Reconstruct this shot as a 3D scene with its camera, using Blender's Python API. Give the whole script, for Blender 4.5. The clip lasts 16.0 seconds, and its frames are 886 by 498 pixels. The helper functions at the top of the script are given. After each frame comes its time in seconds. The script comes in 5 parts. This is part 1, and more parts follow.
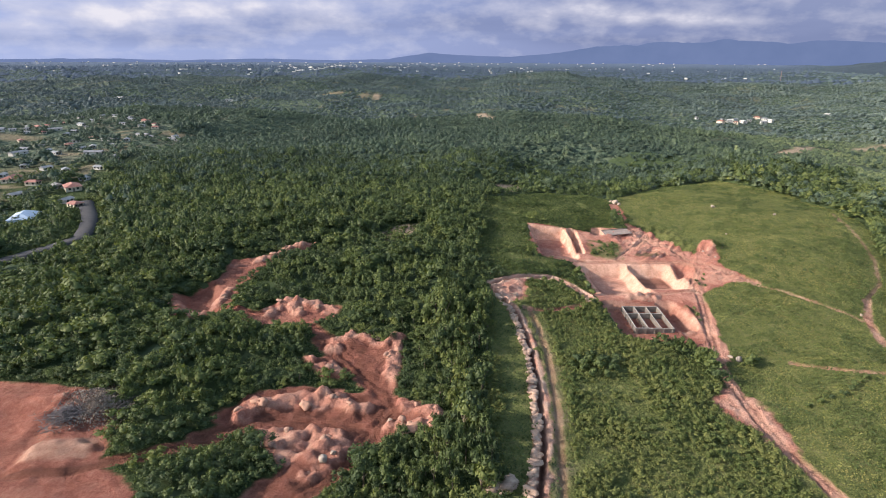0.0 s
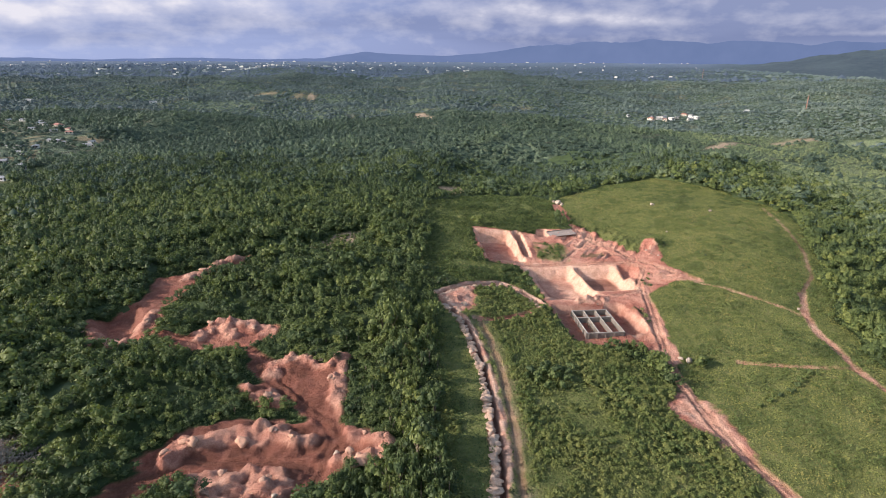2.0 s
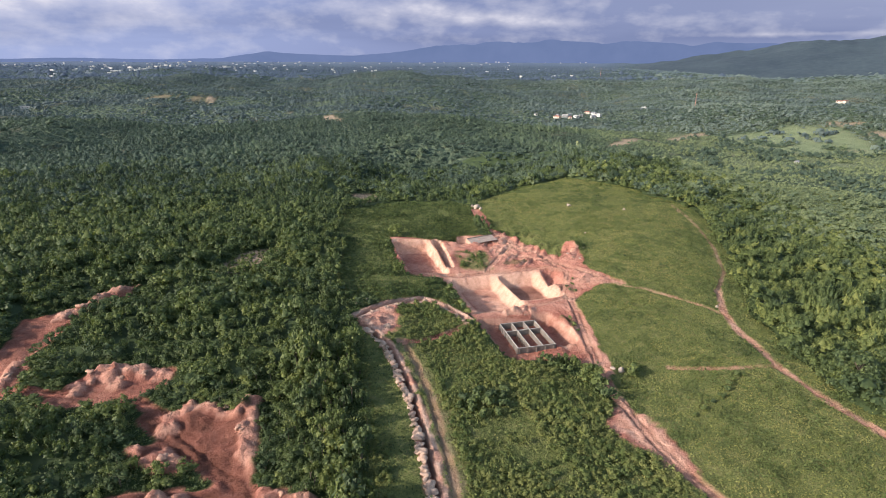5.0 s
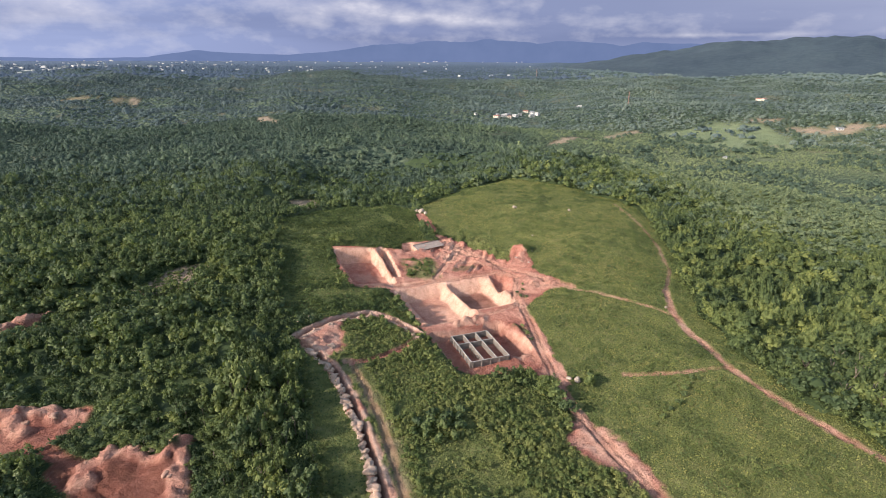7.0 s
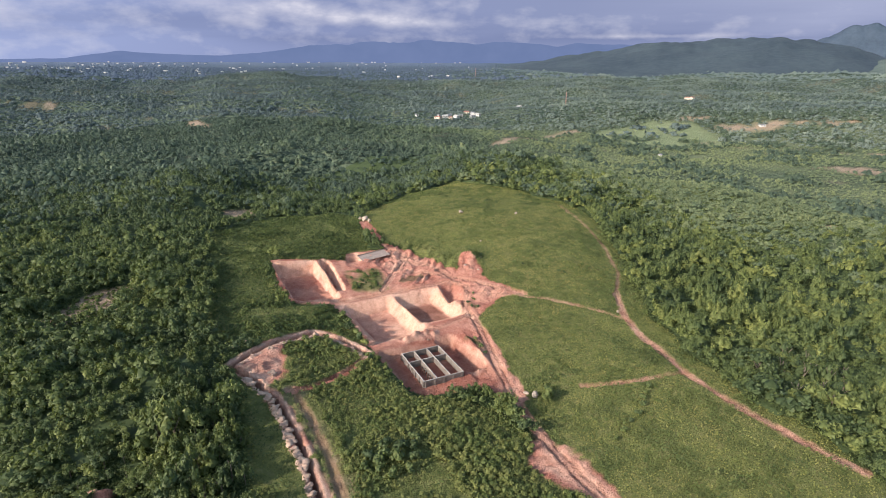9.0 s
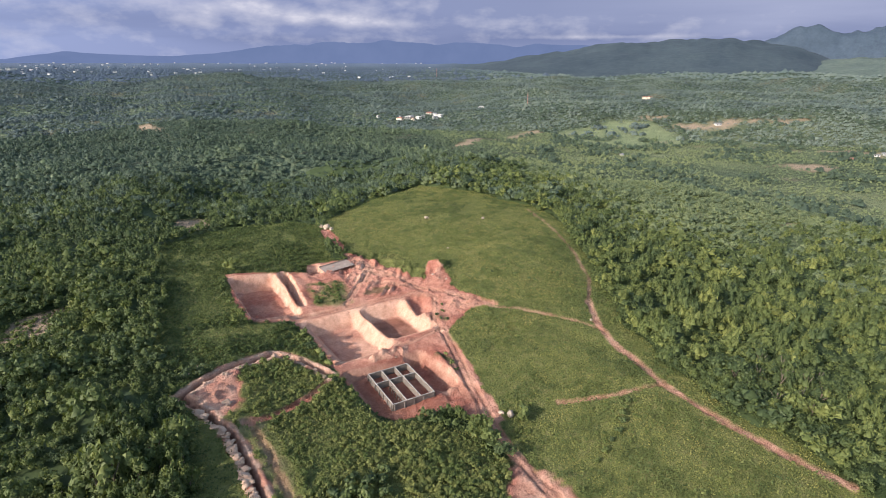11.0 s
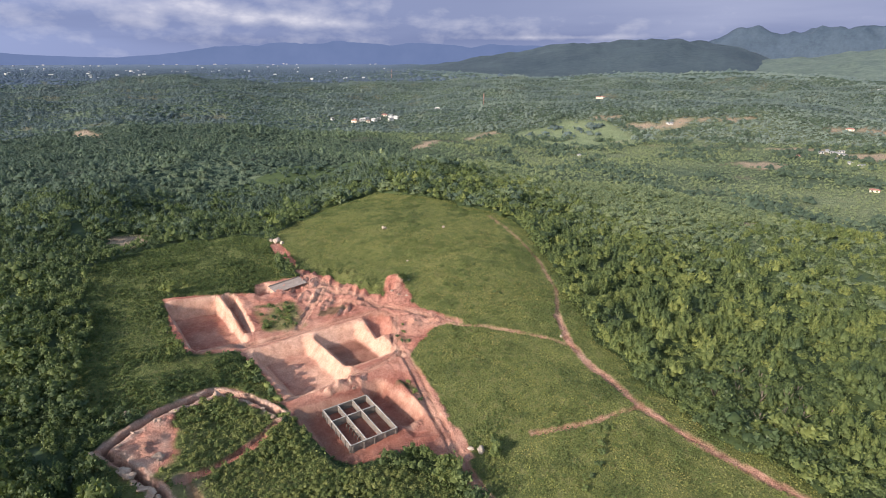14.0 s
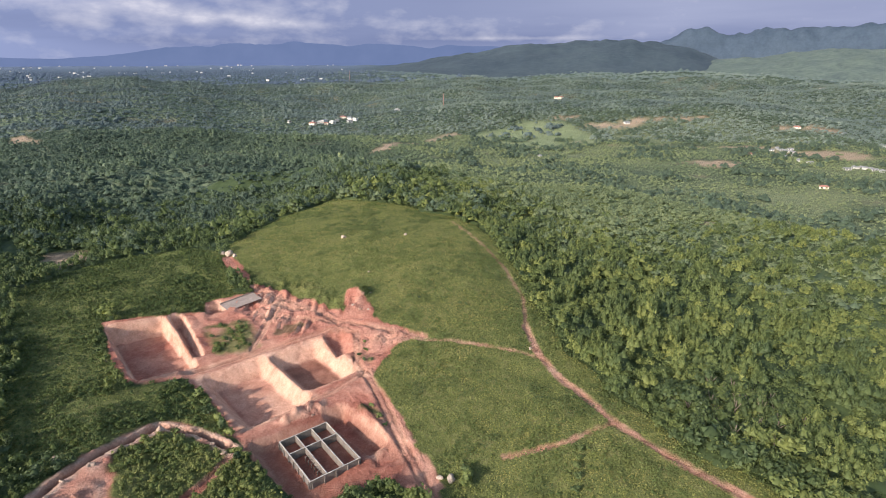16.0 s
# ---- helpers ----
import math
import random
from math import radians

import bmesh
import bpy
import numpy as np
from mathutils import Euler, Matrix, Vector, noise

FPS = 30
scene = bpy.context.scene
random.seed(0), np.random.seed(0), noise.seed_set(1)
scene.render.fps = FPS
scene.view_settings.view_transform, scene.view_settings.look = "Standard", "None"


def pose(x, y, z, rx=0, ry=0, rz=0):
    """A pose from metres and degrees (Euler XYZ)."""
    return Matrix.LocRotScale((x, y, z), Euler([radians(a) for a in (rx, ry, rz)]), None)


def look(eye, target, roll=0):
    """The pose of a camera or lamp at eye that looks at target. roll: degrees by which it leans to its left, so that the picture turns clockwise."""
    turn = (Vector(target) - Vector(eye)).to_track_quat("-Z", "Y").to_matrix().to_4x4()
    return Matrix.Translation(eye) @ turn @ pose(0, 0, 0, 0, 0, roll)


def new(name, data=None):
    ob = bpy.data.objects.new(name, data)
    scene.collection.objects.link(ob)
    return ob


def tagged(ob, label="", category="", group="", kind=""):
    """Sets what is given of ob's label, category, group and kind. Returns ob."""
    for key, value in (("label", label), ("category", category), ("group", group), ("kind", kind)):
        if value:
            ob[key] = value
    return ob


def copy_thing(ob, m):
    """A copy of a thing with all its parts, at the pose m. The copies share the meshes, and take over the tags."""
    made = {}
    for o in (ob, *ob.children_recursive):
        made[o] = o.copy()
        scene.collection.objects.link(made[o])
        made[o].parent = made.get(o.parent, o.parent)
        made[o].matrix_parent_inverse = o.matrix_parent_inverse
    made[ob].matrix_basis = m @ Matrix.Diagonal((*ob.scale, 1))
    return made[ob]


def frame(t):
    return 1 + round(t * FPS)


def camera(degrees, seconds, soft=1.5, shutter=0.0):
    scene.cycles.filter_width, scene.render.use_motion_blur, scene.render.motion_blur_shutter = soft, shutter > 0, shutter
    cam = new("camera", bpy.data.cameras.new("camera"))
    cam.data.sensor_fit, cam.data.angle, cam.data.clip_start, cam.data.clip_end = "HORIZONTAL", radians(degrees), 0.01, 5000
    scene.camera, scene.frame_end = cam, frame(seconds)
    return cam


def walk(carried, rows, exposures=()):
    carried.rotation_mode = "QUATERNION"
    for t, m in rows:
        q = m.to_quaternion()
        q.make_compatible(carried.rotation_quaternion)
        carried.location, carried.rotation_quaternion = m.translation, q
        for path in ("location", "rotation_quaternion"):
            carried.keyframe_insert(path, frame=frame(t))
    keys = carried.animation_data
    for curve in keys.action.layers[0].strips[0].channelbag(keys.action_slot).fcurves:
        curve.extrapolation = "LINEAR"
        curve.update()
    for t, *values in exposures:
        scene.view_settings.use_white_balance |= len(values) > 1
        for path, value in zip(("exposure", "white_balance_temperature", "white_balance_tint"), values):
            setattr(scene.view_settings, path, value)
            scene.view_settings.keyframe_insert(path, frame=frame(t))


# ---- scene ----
cam = camera(77.2, 16.0, soft=1.0)
# seconds, place of the eye, then yaw, pitch and roll in degrees
PATH = [
    (0, -0.00, 0.00, 88.47, 0.000, -18.989, 0.219),
    (0.5, -0.16, 2.42, 88.57, -1.229, -19.008, 0.169),
    (1, -0.30, 4.83, 88.68, -3.009, -19.008, 0.159),
    (1.5, -0.40, 7.25, 88.81, -4.694, -19.016, 0.179),
    (2, -0.44, 9.68, 88.95, -6.248, -19.055, 0.241),
    (2.5, -0.41, 12.13, 89.10, -7.744, -19.064, 0.243),
    (3, -0.28, 14.58, 89.25, -9.349, -19.078, 0.244),
    (3.5, -0.04, 17.05, 89.39, -10.897, -19.110, 0.250),
    (4, 0.30, 19.53, 89.51, -12.432, -19.075, 0.203),
    (6.5, 2.59, 31.94, 89.95, -19.685, -19.106, 0.287),
    (7, 3.18, 34.41, 90.04, -21.410, -19.100, 0.283),
    (7.5, 3.88, 36.85, 90.13, -23.373, -19.082, 0.263),
    (8, 4.68, 39.25, 90.22, -25.294, -19.058, 0.217),
    (8.5, 5.59, 41.60, 90.31, -26.496, -19.034, 0.213),
    (11, 10.74, 53.06, 90.68, -31.216, -18.966, 0.165),
    (11.5, 11.88, 55.30, 90.75, -32.567, -18.943, 0.125),
    (12, 13.12, 57.48, 90.83, -33.470, -18.932, 0.140),
    (12.5, 14.43, 59.59, 90.90, -34.138, -18.927, 0.099),
    (13, 15.81, 61.64, 90.98, -34.634, -18.922, 0.067),
    (13.5, 17.22, 63.62, 91.05, -35.021, -18.911, 0.045),
    (14, 18.67, 65.54, 91.12, -35.601, -18.909, 0.016),
    (14.5, 20.13, 67.43, 91.20, -36.562, -18.907, 0.008),
    (15, 21.58, 69.30, 91.31, -37.726, -18.873, -0.069),
    (15.5, 23.05, 71.17, 91.46, -38.843, -18.864, -0.121),
    (16, 24.51, 73.03, 91.63, -39.607, -18.851, -0.101),
]
walk(cam, [(t, pose(x, y, z, 90 + pitch, 0, yaw) @ pose(0, 0, 0, 0, 0, roll)) for t, x, y, z, yaw, pitch, roll in PATH])

# ---- world, sun and exposure ----
SUN_FROM, SUN_UP = -96.0, 25.0
world = bpy.data.worlds.new("sky")
scene.world = world
world.use_nodes = True
wn = world.node_tree
sky = wn.nodes.new("ShaderNodeTexSky")
sky.sky_type, sky.sun_disc = "NISHITA", False
sky.sun_elevation, sky.sun_rotation = radians(SUN_UP), radians(SUN_FROM)
sky.air_density, sky.dust_density = 1.2, 2.0
wn.links.new(sky.outputs[0], wn.nodes["Background"].inputs[0])
wn.nodes["Background"].inputs[1].default_value = 0.168
sun = new("sun", bpy.data.lights.new("sun", "SUN"))
sun.data.energy, sun.data.angle, sun.data.color = 4.4, radians(0.6), (1.0, 0.905, 0.85)
b, e = radians(SUN_FROM), radians(SUN_UP)
sun.matrix_world = look((400 * math.sin(b) * math.cos(e), 400 * math.cos(b) * math.cos(e), 400 * math.sin(e)), (0, 0, 0))
scene.view_settings.exposure = 0.51


# ---- materials ----
def nodes_of(name):
    mat = bpy.data.materials.new(name)
    mat.use_nodes = True
    return mat, mat.node_tree.nodes, mat.node_tree.links, mat.node_tree.nodes["Principled BSDF"]


def noise_of(nt, scale, detail=4, rough=0.6, coords=None, links=None):
    n = nt.new("ShaderNodeTexNoise")
    n.inputs["Scale"].default_value, n.inputs["Detail"].default_value, n.inputs["Roughness"].default_value = scale, detail, rough
    if coords:
        links.new(coords, n.inputs["Vector"])
    return n.outputs["Fac"]


def ramp_of(nt, links, fac, stops):
    r = nt.new("ShaderNodeValToRGB")
    while len(r.color_ramp.elements) < len(stops):
        r.color_ramp.elements.new(0.5)
    for el, (at, col) in zip(r.color_ramp.elements, stops):
        el.position, el.color = at, (*col, 1)
    links.new(fac, r.inputs["Fac"])
    return r.outputs["Color"]


def mixed(nt, links, fac, one, two, how="MIX"):
    m = nt.new("ShaderNodeMix")
    m.data_type, m.blend_type = "RGBA", how
    for value, socket in ((fac, m.inputs[0]), (one, m.inputs[6]), (two, m.inputs[7])):
        if isinstance(value, (int, float)):
            socket.default_value = value
        elif isinstance(value, tuple):
            socket.default_value = (*value, 1)
        else:
            links.new(value, socket)
    return m.outputs[2]


def maths(nt, links, how, one, two=0.0, clamp=False):
    m = nt.new("ShaderNodeMath")
    m.operation, m.use_clamp = how, clamp
    for value, socket in ((one, m.inputs[0]), (two, m.inputs[1])):
        if isinstance(value, (int, float)):
            socket.default_value = value
        else:
            links.new(value, socket)
    return m.outputs[0]


def bumped(nt, links, bsdf, height, strength, distance):
    bump = nt.new("ShaderNodeBump")
    bump.inputs["Strength"].default_value, bump.inputs["Distance"].default_value = strength, distance
    links.new(height, bump.inputs["Height"])
    links.new(bump.outputs[0], bsdf.inputs["Normal"])


def plain_material(name, dark, light, scale, rough=0.85, metal=0.0, bump=0.02, fine=4.0):
    """A surface that varies between two colours, in blotches and in grain."""
    mat, nt, links, bsdf = nodes_of(name)
    where = nt.new("ShaderNodeTexCoord").outputs["Object"]
    big = noise_of(nt, scale, 5, 0.65, where, links)
    grain = noise_of(nt, scale * fine * 2, 4, 0.7, where, links)
    fac = maths(nt, links, "ADD", maths(nt, links, "MULTIPLY", big, 0.6), maths(nt, links, "MULTIPLY", grain, 0.4))
    links.new(ramp_of(nt, links, fac, [(0.32, dark), (0.68, light)]), bsdf.inputs["Base Color"])
    bsdf.inputs["Roughness"].default_value, bsdf.inputs["Metallic"].default_value = rough, metal
    if bump:
        bumped(nt, links, bsdf, grain, 0.6, bump)
    return mat


def leaf_material(name, stops, per_object=False, clear=0.25, patch=0.02, own=0.2):
    """Leaves: the tint differs from clump to clump and in broad patches; some light comes through."""
    mat, nt, links, bsdf = nodes_of(name)
    geo = nt.new("ShaderNodeNewGeometry")
    pos = geo.outputs["Position"]
    tint = nt.new("ShaderNodeAttribute")
    tint.attribute_name = "tint"
    one = nt.new("ShaderNodeObjectInfo").outputs["Random"] if per_object else tint.outputs["Fac"]
    isle = geo.outputs["Random Per Island"]
    broad = noise_of(nt, patch, 3, 0.6, pos, links)
    fac = maths(nt, links, "ADD", maths(nt, links, "MULTIPLY", one, 0.55), maths(nt, links, "MULTIPLY", isle, own))
    fac = maths(nt, links, "ADD", fac, maths(nt, links, "MULTIPLY", broad, 0.4), clamp=True)
    col = ramp_of(nt, links, fac, stops)
    links.new(col, bsdf.inputs["Base Color"])
    bsdf.inputs["Roughness"].default_value = 0.6
    bsdf.inputs["Specular IOR Level"].default_value = 0.25
    if clear:
        thin = nt.new("ShaderNodeBsdfTranslucent")
        links.new(mixed(nt, links, 1.0, col, (1.0, 1.0, 0.45), "MULTIPLY"), thin.inputs[0])
        both = nt.new("ShaderNodeMixShader")
        both.inputs[0].default_value = clear
        links.new(bsdf.outputs[0], both.inputs[1])
        links.new(thin.outputs[0], both.inputs[2])
        links.new(both.outputs[0], nt["Material Output"].inputs[0])
    return mat


LEAF_STOPS = [(0.12, (0.039, 0.061, 0.032)), (0.45, (0.076, 0.106, 0.042)), (0.7, (0.120, 0.151, 0.050)), (0.98, (0.222, 0.244, 0.074))]
leaf = leaf_material("forest_leaves", LEAF_STOPS)
leaf_tree = leaf_material("tree_leaves", LEAF_STOPS, per_object=True)
shrub_leaf = leaf_material("shrub_leaves", [(0.1, (0.040, 0.064, 0.022)), (0.5, (0.106, 0.137, 0.041)), (0.95, (0.220, 0.224, 0.072))], patch=0.05, own=0.08)
grass_leaf = leaf_material("grass_blades", [(0.1, (0.148, 0.164, 0.048)), (0.45, (0.230, 0.240, 0.070)), (0.75, (0.300, 0.270, 0.090)), (0.98, (0.350, 0.282, 0.118))], patch=0.035, own=0.05)
# the same forest leaves, coloured bluer with distance to stand for haze
mid_haze_leaf = leaf_material("mid_haze_leaves", [(0.15, (0.050, 0.075, 0.055)), (0.45, (0.078, 0.110, 0.071)), (0.7, (0.114, 0.150, 0.084)), (0.98, (0.190, 0.224, 0.104))], clear=0.15, patch=0.012)
far_haze_leaf = leaf_material("far_woods", [(0.15, (0.064, 0.089, 0.092)), (0.5, (0.093, 0.124, 0.113)), (0.95, (0.150, 0.184, 0.142))], clear=0, patch=0.006)
distant_haze_leaf = leaf_material("distant_haze_leaves", [(0.1, (0.052, 0.074, 0.105)), (0.9, (0.080, 0.106, 0.140))], clear=0, patch=0.003)
asphalt = plain_material("asphalt", (0.030, 0.028, 0.030), (0.062, 0.058, 0.060), 0.4, bump=0.01)
bark = plain_material("bark", (0.09, 0.07, 0.05), (0.22, 0.18, 0.13), 3.0)
concrete = plain_material("concrete", (0.095, 0.078, 0.066), (0.25, 0.213, 0.182), 0.6)
dusty_concrete = plain_material("dusty_concrete", (0.19, 0.135, 0.11), (0.36, 0.30, 0.26), 0.4)
fresh_concrete = plain_material("fresh_concrete", (0.21, 0.175, 0.15), (0.56, 0.51, 0.46), 0.5)
concrete_dark = plain_material("rough_concrete", (0.09, 0.075, 0.066), (0.30, 0.235, 0.19), 0.35)
limestone = plain_material("pale_limestone", (0.28, 0.20, 0.15), (0.56, 0.46, 0.37), 0.7, bump=0.08)
buff_spoil = plain_material("buff_spoil", (0.34, 0.165, 0.108), (0.58, 0.345, 0.235), 0.8, bump=0.12)
sand = plain_material("pale_sand", (0.31, 0.185, 0.125), (0.60, 0.43, 0.32), 0.8, bump=0.12)
rubble = plain_material("red_spoil", (0.21, 0.095, 0.065), (0.52, 0.335, 0.24), 0.55, bump=0.12)
plaster_white = plain_material("white_plaster", (0.42, 0.40, 0.37), (0.64, 0.62, 0.58), 0.6, bump=0.01)
plaster_cream = plain_material("cream_plaster", (0.58, 0.50, 0.38), (0.74, 0.66, 0.52), 0.6, bump=0.01)
plaster_blue = plain_material("pale_blue_plaster", (0.36, 0.46, 0.60), (0.54, 0.64, 0.75), 0.6, bump=0.01)
roof_tin = plain_material("tin_roof", (0.20, 0.195, 0.19), (0.40, 0.39, 0.38), 0.5, rough=.45, metal=.3, bump=0.01)
roof_red = plain_material("red_roof", (0.28, 0.11, 0.085), (0.42, 0.21, 0.16), 0.6, bump=0.01)
dark_glass = plain_material("dark_window", (0.02, 0.025, 0.03), (0.05, 0.055, 0.06), 1.0, rough=.15, bump=0)
wood_dark = plain_material("weathered_wood", (0.10, 0.08, 0.06), (0.24, 0.20, 0.16), 2.0)
dead_wood = plain_material("dead_branches", (0.06, 0.050, 0.047), (0.32, 0.27, 0.255), 1.5)
dry_twigs = plain_material("dry_twigs", (0.17, 0.132, 0.105), (0.38, 0.305, 0.24), 0.6, bump=0)
steel = plain_material("painted_steel", (0.30, 0.14, 0.10), (0.45, 0.25, 0.2), 1.0, rough=.5, bump=0)
red_rock = plain_material("red_rock", (0.30, 0.15, 0.09), (0.55, 0.34, 0.22), 0.6, bump=0.08)


# heights of the land: centre x, y, height and spread of each rise or hollow
SITE_LAND = [
    (75, 178, .5, 18), (95, 215, 1, 22), (60, 255, 4, 20), (110, 265, 3, 20), (46, 282, 8, 12), (38, 254, 8.5, 10), (85, 335, 9, 25),
    (100, 375, 0, 25), (165, 300, 12, 35), (205, 275, 9, 25), (160, 335, 11, 30), (135, 220, 6, 30), (115, 160, 1.5, 20),
    (95, 148, -1.5, 12), (126, 137, 4, 18), (135, 105, 5, 20), (160, 60, 4, 30), (77, 120, 1, 20), (75, 85, 2, 25),
    (13, 188, 8, 15), (15, 140, 7, 15), (13, 90, 8, 20), (40, 150, 4, 15), (45, 110, 4, 18), (55, 188, 4, 10),
]
FOREST_LAND = [
    (-20, 150, 3, 15), (-13, 118, 2, 12), (-42, 122, .5, 15), (-25, 95, 3, 15), (-75, 95, 6, 20), (-100, 130, 7, 25),
    (-52, 130, 5, 10), (-52, 174, 4, 14), (-60, 228, 8, 18), (-80, 188, 7, 18), (-17, 195, 9, 15), (0, 235, 9, 20),
    (-110, 185, 9, 25), (10, 285, 11, 25), (-100, 280, 14, 35), (-130, 260, 10, 25), (-175, 265, 13, 30), (-225, 370, 17, 50),
    (-245, 440, 15, 60), (-60, 400, 11, 60), (20, 420, 13, 30), (-130, 570, 8, 70), (-20, 640, 5, 60), (122, 566, 12, 30),
    (49, 375, 4, 20), (73, 422, -5, 18), (112, 485, -8, 24), (20, 475, 13, 28), (-27, 466, 6, 30), (66, 592, 7, 25), (65, 630, -4, 25),
    (13, 716, 5, 40), (-89, 580, 0, 40), (-128, 690, -4, 50), (-160, 610, 3, 50), (91, 662, -4, 30), (-45, 926, -8, 90), (72, 900, -4, 70),
]
VALLEY_LAND = [
    (220, 391, 12, 22), (250, 437, 14, 24), (178, 534, 15, 26), (242, 537, 13, 26), (231, 614, -9, 28), (267, 346, 10, 22), (362, 320, 3, 28), (367, 263, -3, 24),
    (354, 201, -10, 24), (393, 239, -17, 22), (237, 229, 1, 18), (250, 157, -5, 20), (268, 184, -4, 18), (611, 328, -15, 60), (568, 274, -24, 40), (420, 579, -14, 35),
    (130, 430, -3, 40), (300, 420, 8, 40), (330, 600, -20, 60), (200, 710, -22, 60), (60, 800, -14, 70),
    (470, 950, -16, 120), (720, 560, -28, 100), (560, 530, -26, 70), (760, 320, -20, 100), (640, 350, -22, 80), (185, 135, -2, 20),
    (178, 112, 0, 18), (240, 210, -5, 30), (270, 165, -8, 30), (310, 250, -3, 35), (375, 220, -9, 40), (280, 317, 2, 35),
    (230, 80, -4, 60), (450, 250, -18, 50), (400, 380, -15, 50), (-300, 780, 15, 100), (450, 60, -12, 120),
]
FAR_LAND = [
    (290, 1500, 8, 250), (990, 1650, 0, 300), (1250, 1150, 8, 200), (1550, 850, 10, 250), (940, 820, -5, 120),
    (-600, 1200, 10, 300), (-200, 1200, 8, 250), (1300, 400, -12, 300), (-500, 500, 12, 200), (-300, 100, 8, 150), (0, -300, 5, 300),
]


def rolling(x, y):
    """Height of the untouched land at x, y (arrays)."""
    top, weight = 0 * x, 0 * x + 1e-30
    for table in (SITE_LAND, FOREST_LAND, VALLEY_LAND, FAR_LAND):
        for cx, cy, h, s in table:
            w = np.exp(-((x - cx) ** 2 + (y - cy) ** 2) / (2.2 * s * s)) / s + 1e-9 * s ** 3 / ((x - cx) ** 2 + (y - cy) ** 2 + s * s) ** 1.5
            top, weight = top + w * h, weight + w
    far = np.hypot(x, y)
    z = top / weight
    lift = np.clip((far - 1500) / 2700, 0, 1) - 1.6 * np.clip((far - 4150) / 500, 0, 1)
    z = z + 56 * lift
    swell = np.clip((far - 250) / 900, 0, 1)
    flat = np.clip(np.exp(-((x - 735) ** 2 + (y - 640) ** 2) / 60000) + np.exp(-((x - 810) ** 2 + (y - 320) ** 2) / 60000), 0, 1)
    brow = np.clip((far - 430) / 160, 0, 1) * np.clip((1050 - far) / 300, 0, 1) * (1 - .9 * flat)
    z = z + brow * (4 * np.sin(x / 34 + 1.1 * np.sin(y / 61)) * np.sin(y / 47 + .9 * np.sin(x / 72)) + 2 * np.sin(x / 23 - y / 58))
    swell = swell + 1.2 * np.clip((far - 700) / 600, 0, 1) - 2.0 * np.clip((far - 2200) / 800, 0, 1)
    swell = swell * (1 - .85 * flat)
    z = z + swell * (5 * np.sin(x / 97 + 1.3 * np.sin(y / 143)) * np.sin(y / 121 + .6) + 3 * np.sin(x / 41 + y / 67) * np.sin(y / 53 - x / 88))
    long_wave = np.clip((far - 800) / 500, 0, 1) * np.clip((3400 - far) / 900, 0, 1)
    z = z + (1 - flat) * long_wave * 14 * np.sin(x / 190 + y / 420 + .8) * np.sin(y / 230 - x / 600)
    return z


# ---- the land ----
TABLE = np.random.RandomState(5).rand(256, 256)


def lumps(x, y, size, seed=0):
    """Smooth random height, 0 to 1, with features of that size."""
    u, v = x / size + 37.3 * seed + 1000, y / size + 17.7 * seed + 1000
    i, j = np.floor(u).astype(int), np.floor(v).astype(int)
    f, g = u - i, v - j
    f, g = f * f * (3 - 2 * f), g * g * (3 - 2 * g)
    t = lambda a, c: TABLE[(i + a) % 256, (j + c) % 256]
    return (t(0, 0) * (1 - f) + t(1, 0) * f) * (1 - g) + (t(0, 1) * (1 - f) + t(1, 1) * f) * g


def turned(x, y, cx, cy, angle):
    c, s = math.cos(radians(angle)), math.sin(radians(angle))
    return (x - cx) * c + (y - cy) * s, (y - cy) * c - (x - cx) * s


def box_gap(x, y, cx, cy, w, l, angle=0.0):
    """Distance from a turned rectangle; 0 inside it."""
    u, v = turned(x, y, cx, cy, angle)
    return np.hypot(np.maximum(np.abs(u) - w / 2, 0), np.maximum(np.abs(v) - l / 2, 0))


def line_gap(x, y, line):
    """Distance from a line of points, and how far along it."""
    best, along, run = 0 * x + 1e9, 0 * x, 0.0
    for (ax, ay), (bx, by) in zip(line, line[1:]):
        ex, ey = bx - ax, by - ay
        n = math.hypot(ex, ey)
        t = np.clip(((x - ax) * ex + (y - ay) * ey) / (n * n), 0, 1)
        d = np.hypot(x - ax - t * ex, y - ay - t * ey)
        along = np.where(d < best, run + t * n, along)
        best = np.minimum(best, d)
        run += n
    return best, along


def inside(x, y, ring):
    """Signed distance from a closed outline: positive inside."""
    gap, _ = line_gap(x, y, ring + ring[:1])
    odd = np.zeros(np.shape(x), bool)
    for (ax, ay), (bx, by) in zip(ring, ring[1:] + ring[:1]):
        if ay != by:
            odd ^= ((ay > y) != (by > y)) & (x < (bx - ax) * (y - ay) / (by - ay) + ax)
    return np.where(odd, gap, -gap)


SITE = [(43.5, 277), (53, 275.5), (62, 273), (66, 273), (76, 270), (77, 278), (90, 279), (96, 276), (98, 288), (95, 302), (96, 314), (101, 318), (101, 302), (99, 283),
        (108, 266), (112, 250), (115, 240), (124, 253), (127, 242), (121, 228), (123, 218), (126, 207), (117, 208), (113, 206), (107, 202), (102, 200), (98, 188), (95, 173),
        (92, 164), (90, 151), (83, 152), (82, 160), (75, 161), (69, 163), (65, 165), (61, 170), (59, 178), (58, 192), (59, 218), (57, 230), (47, 231), (41.5, 233), (41.3, 250)]
CLEARING_FAR = [(-57, 237), (-67, 229), (-75, 221), (-88, 217), (-86, 197), (-98, 184), (-90, 167), (-82, 164), (-76, 173), (-74, 181), (-77, 193), (-74, 206), (-71, 219), (-60, 226)]
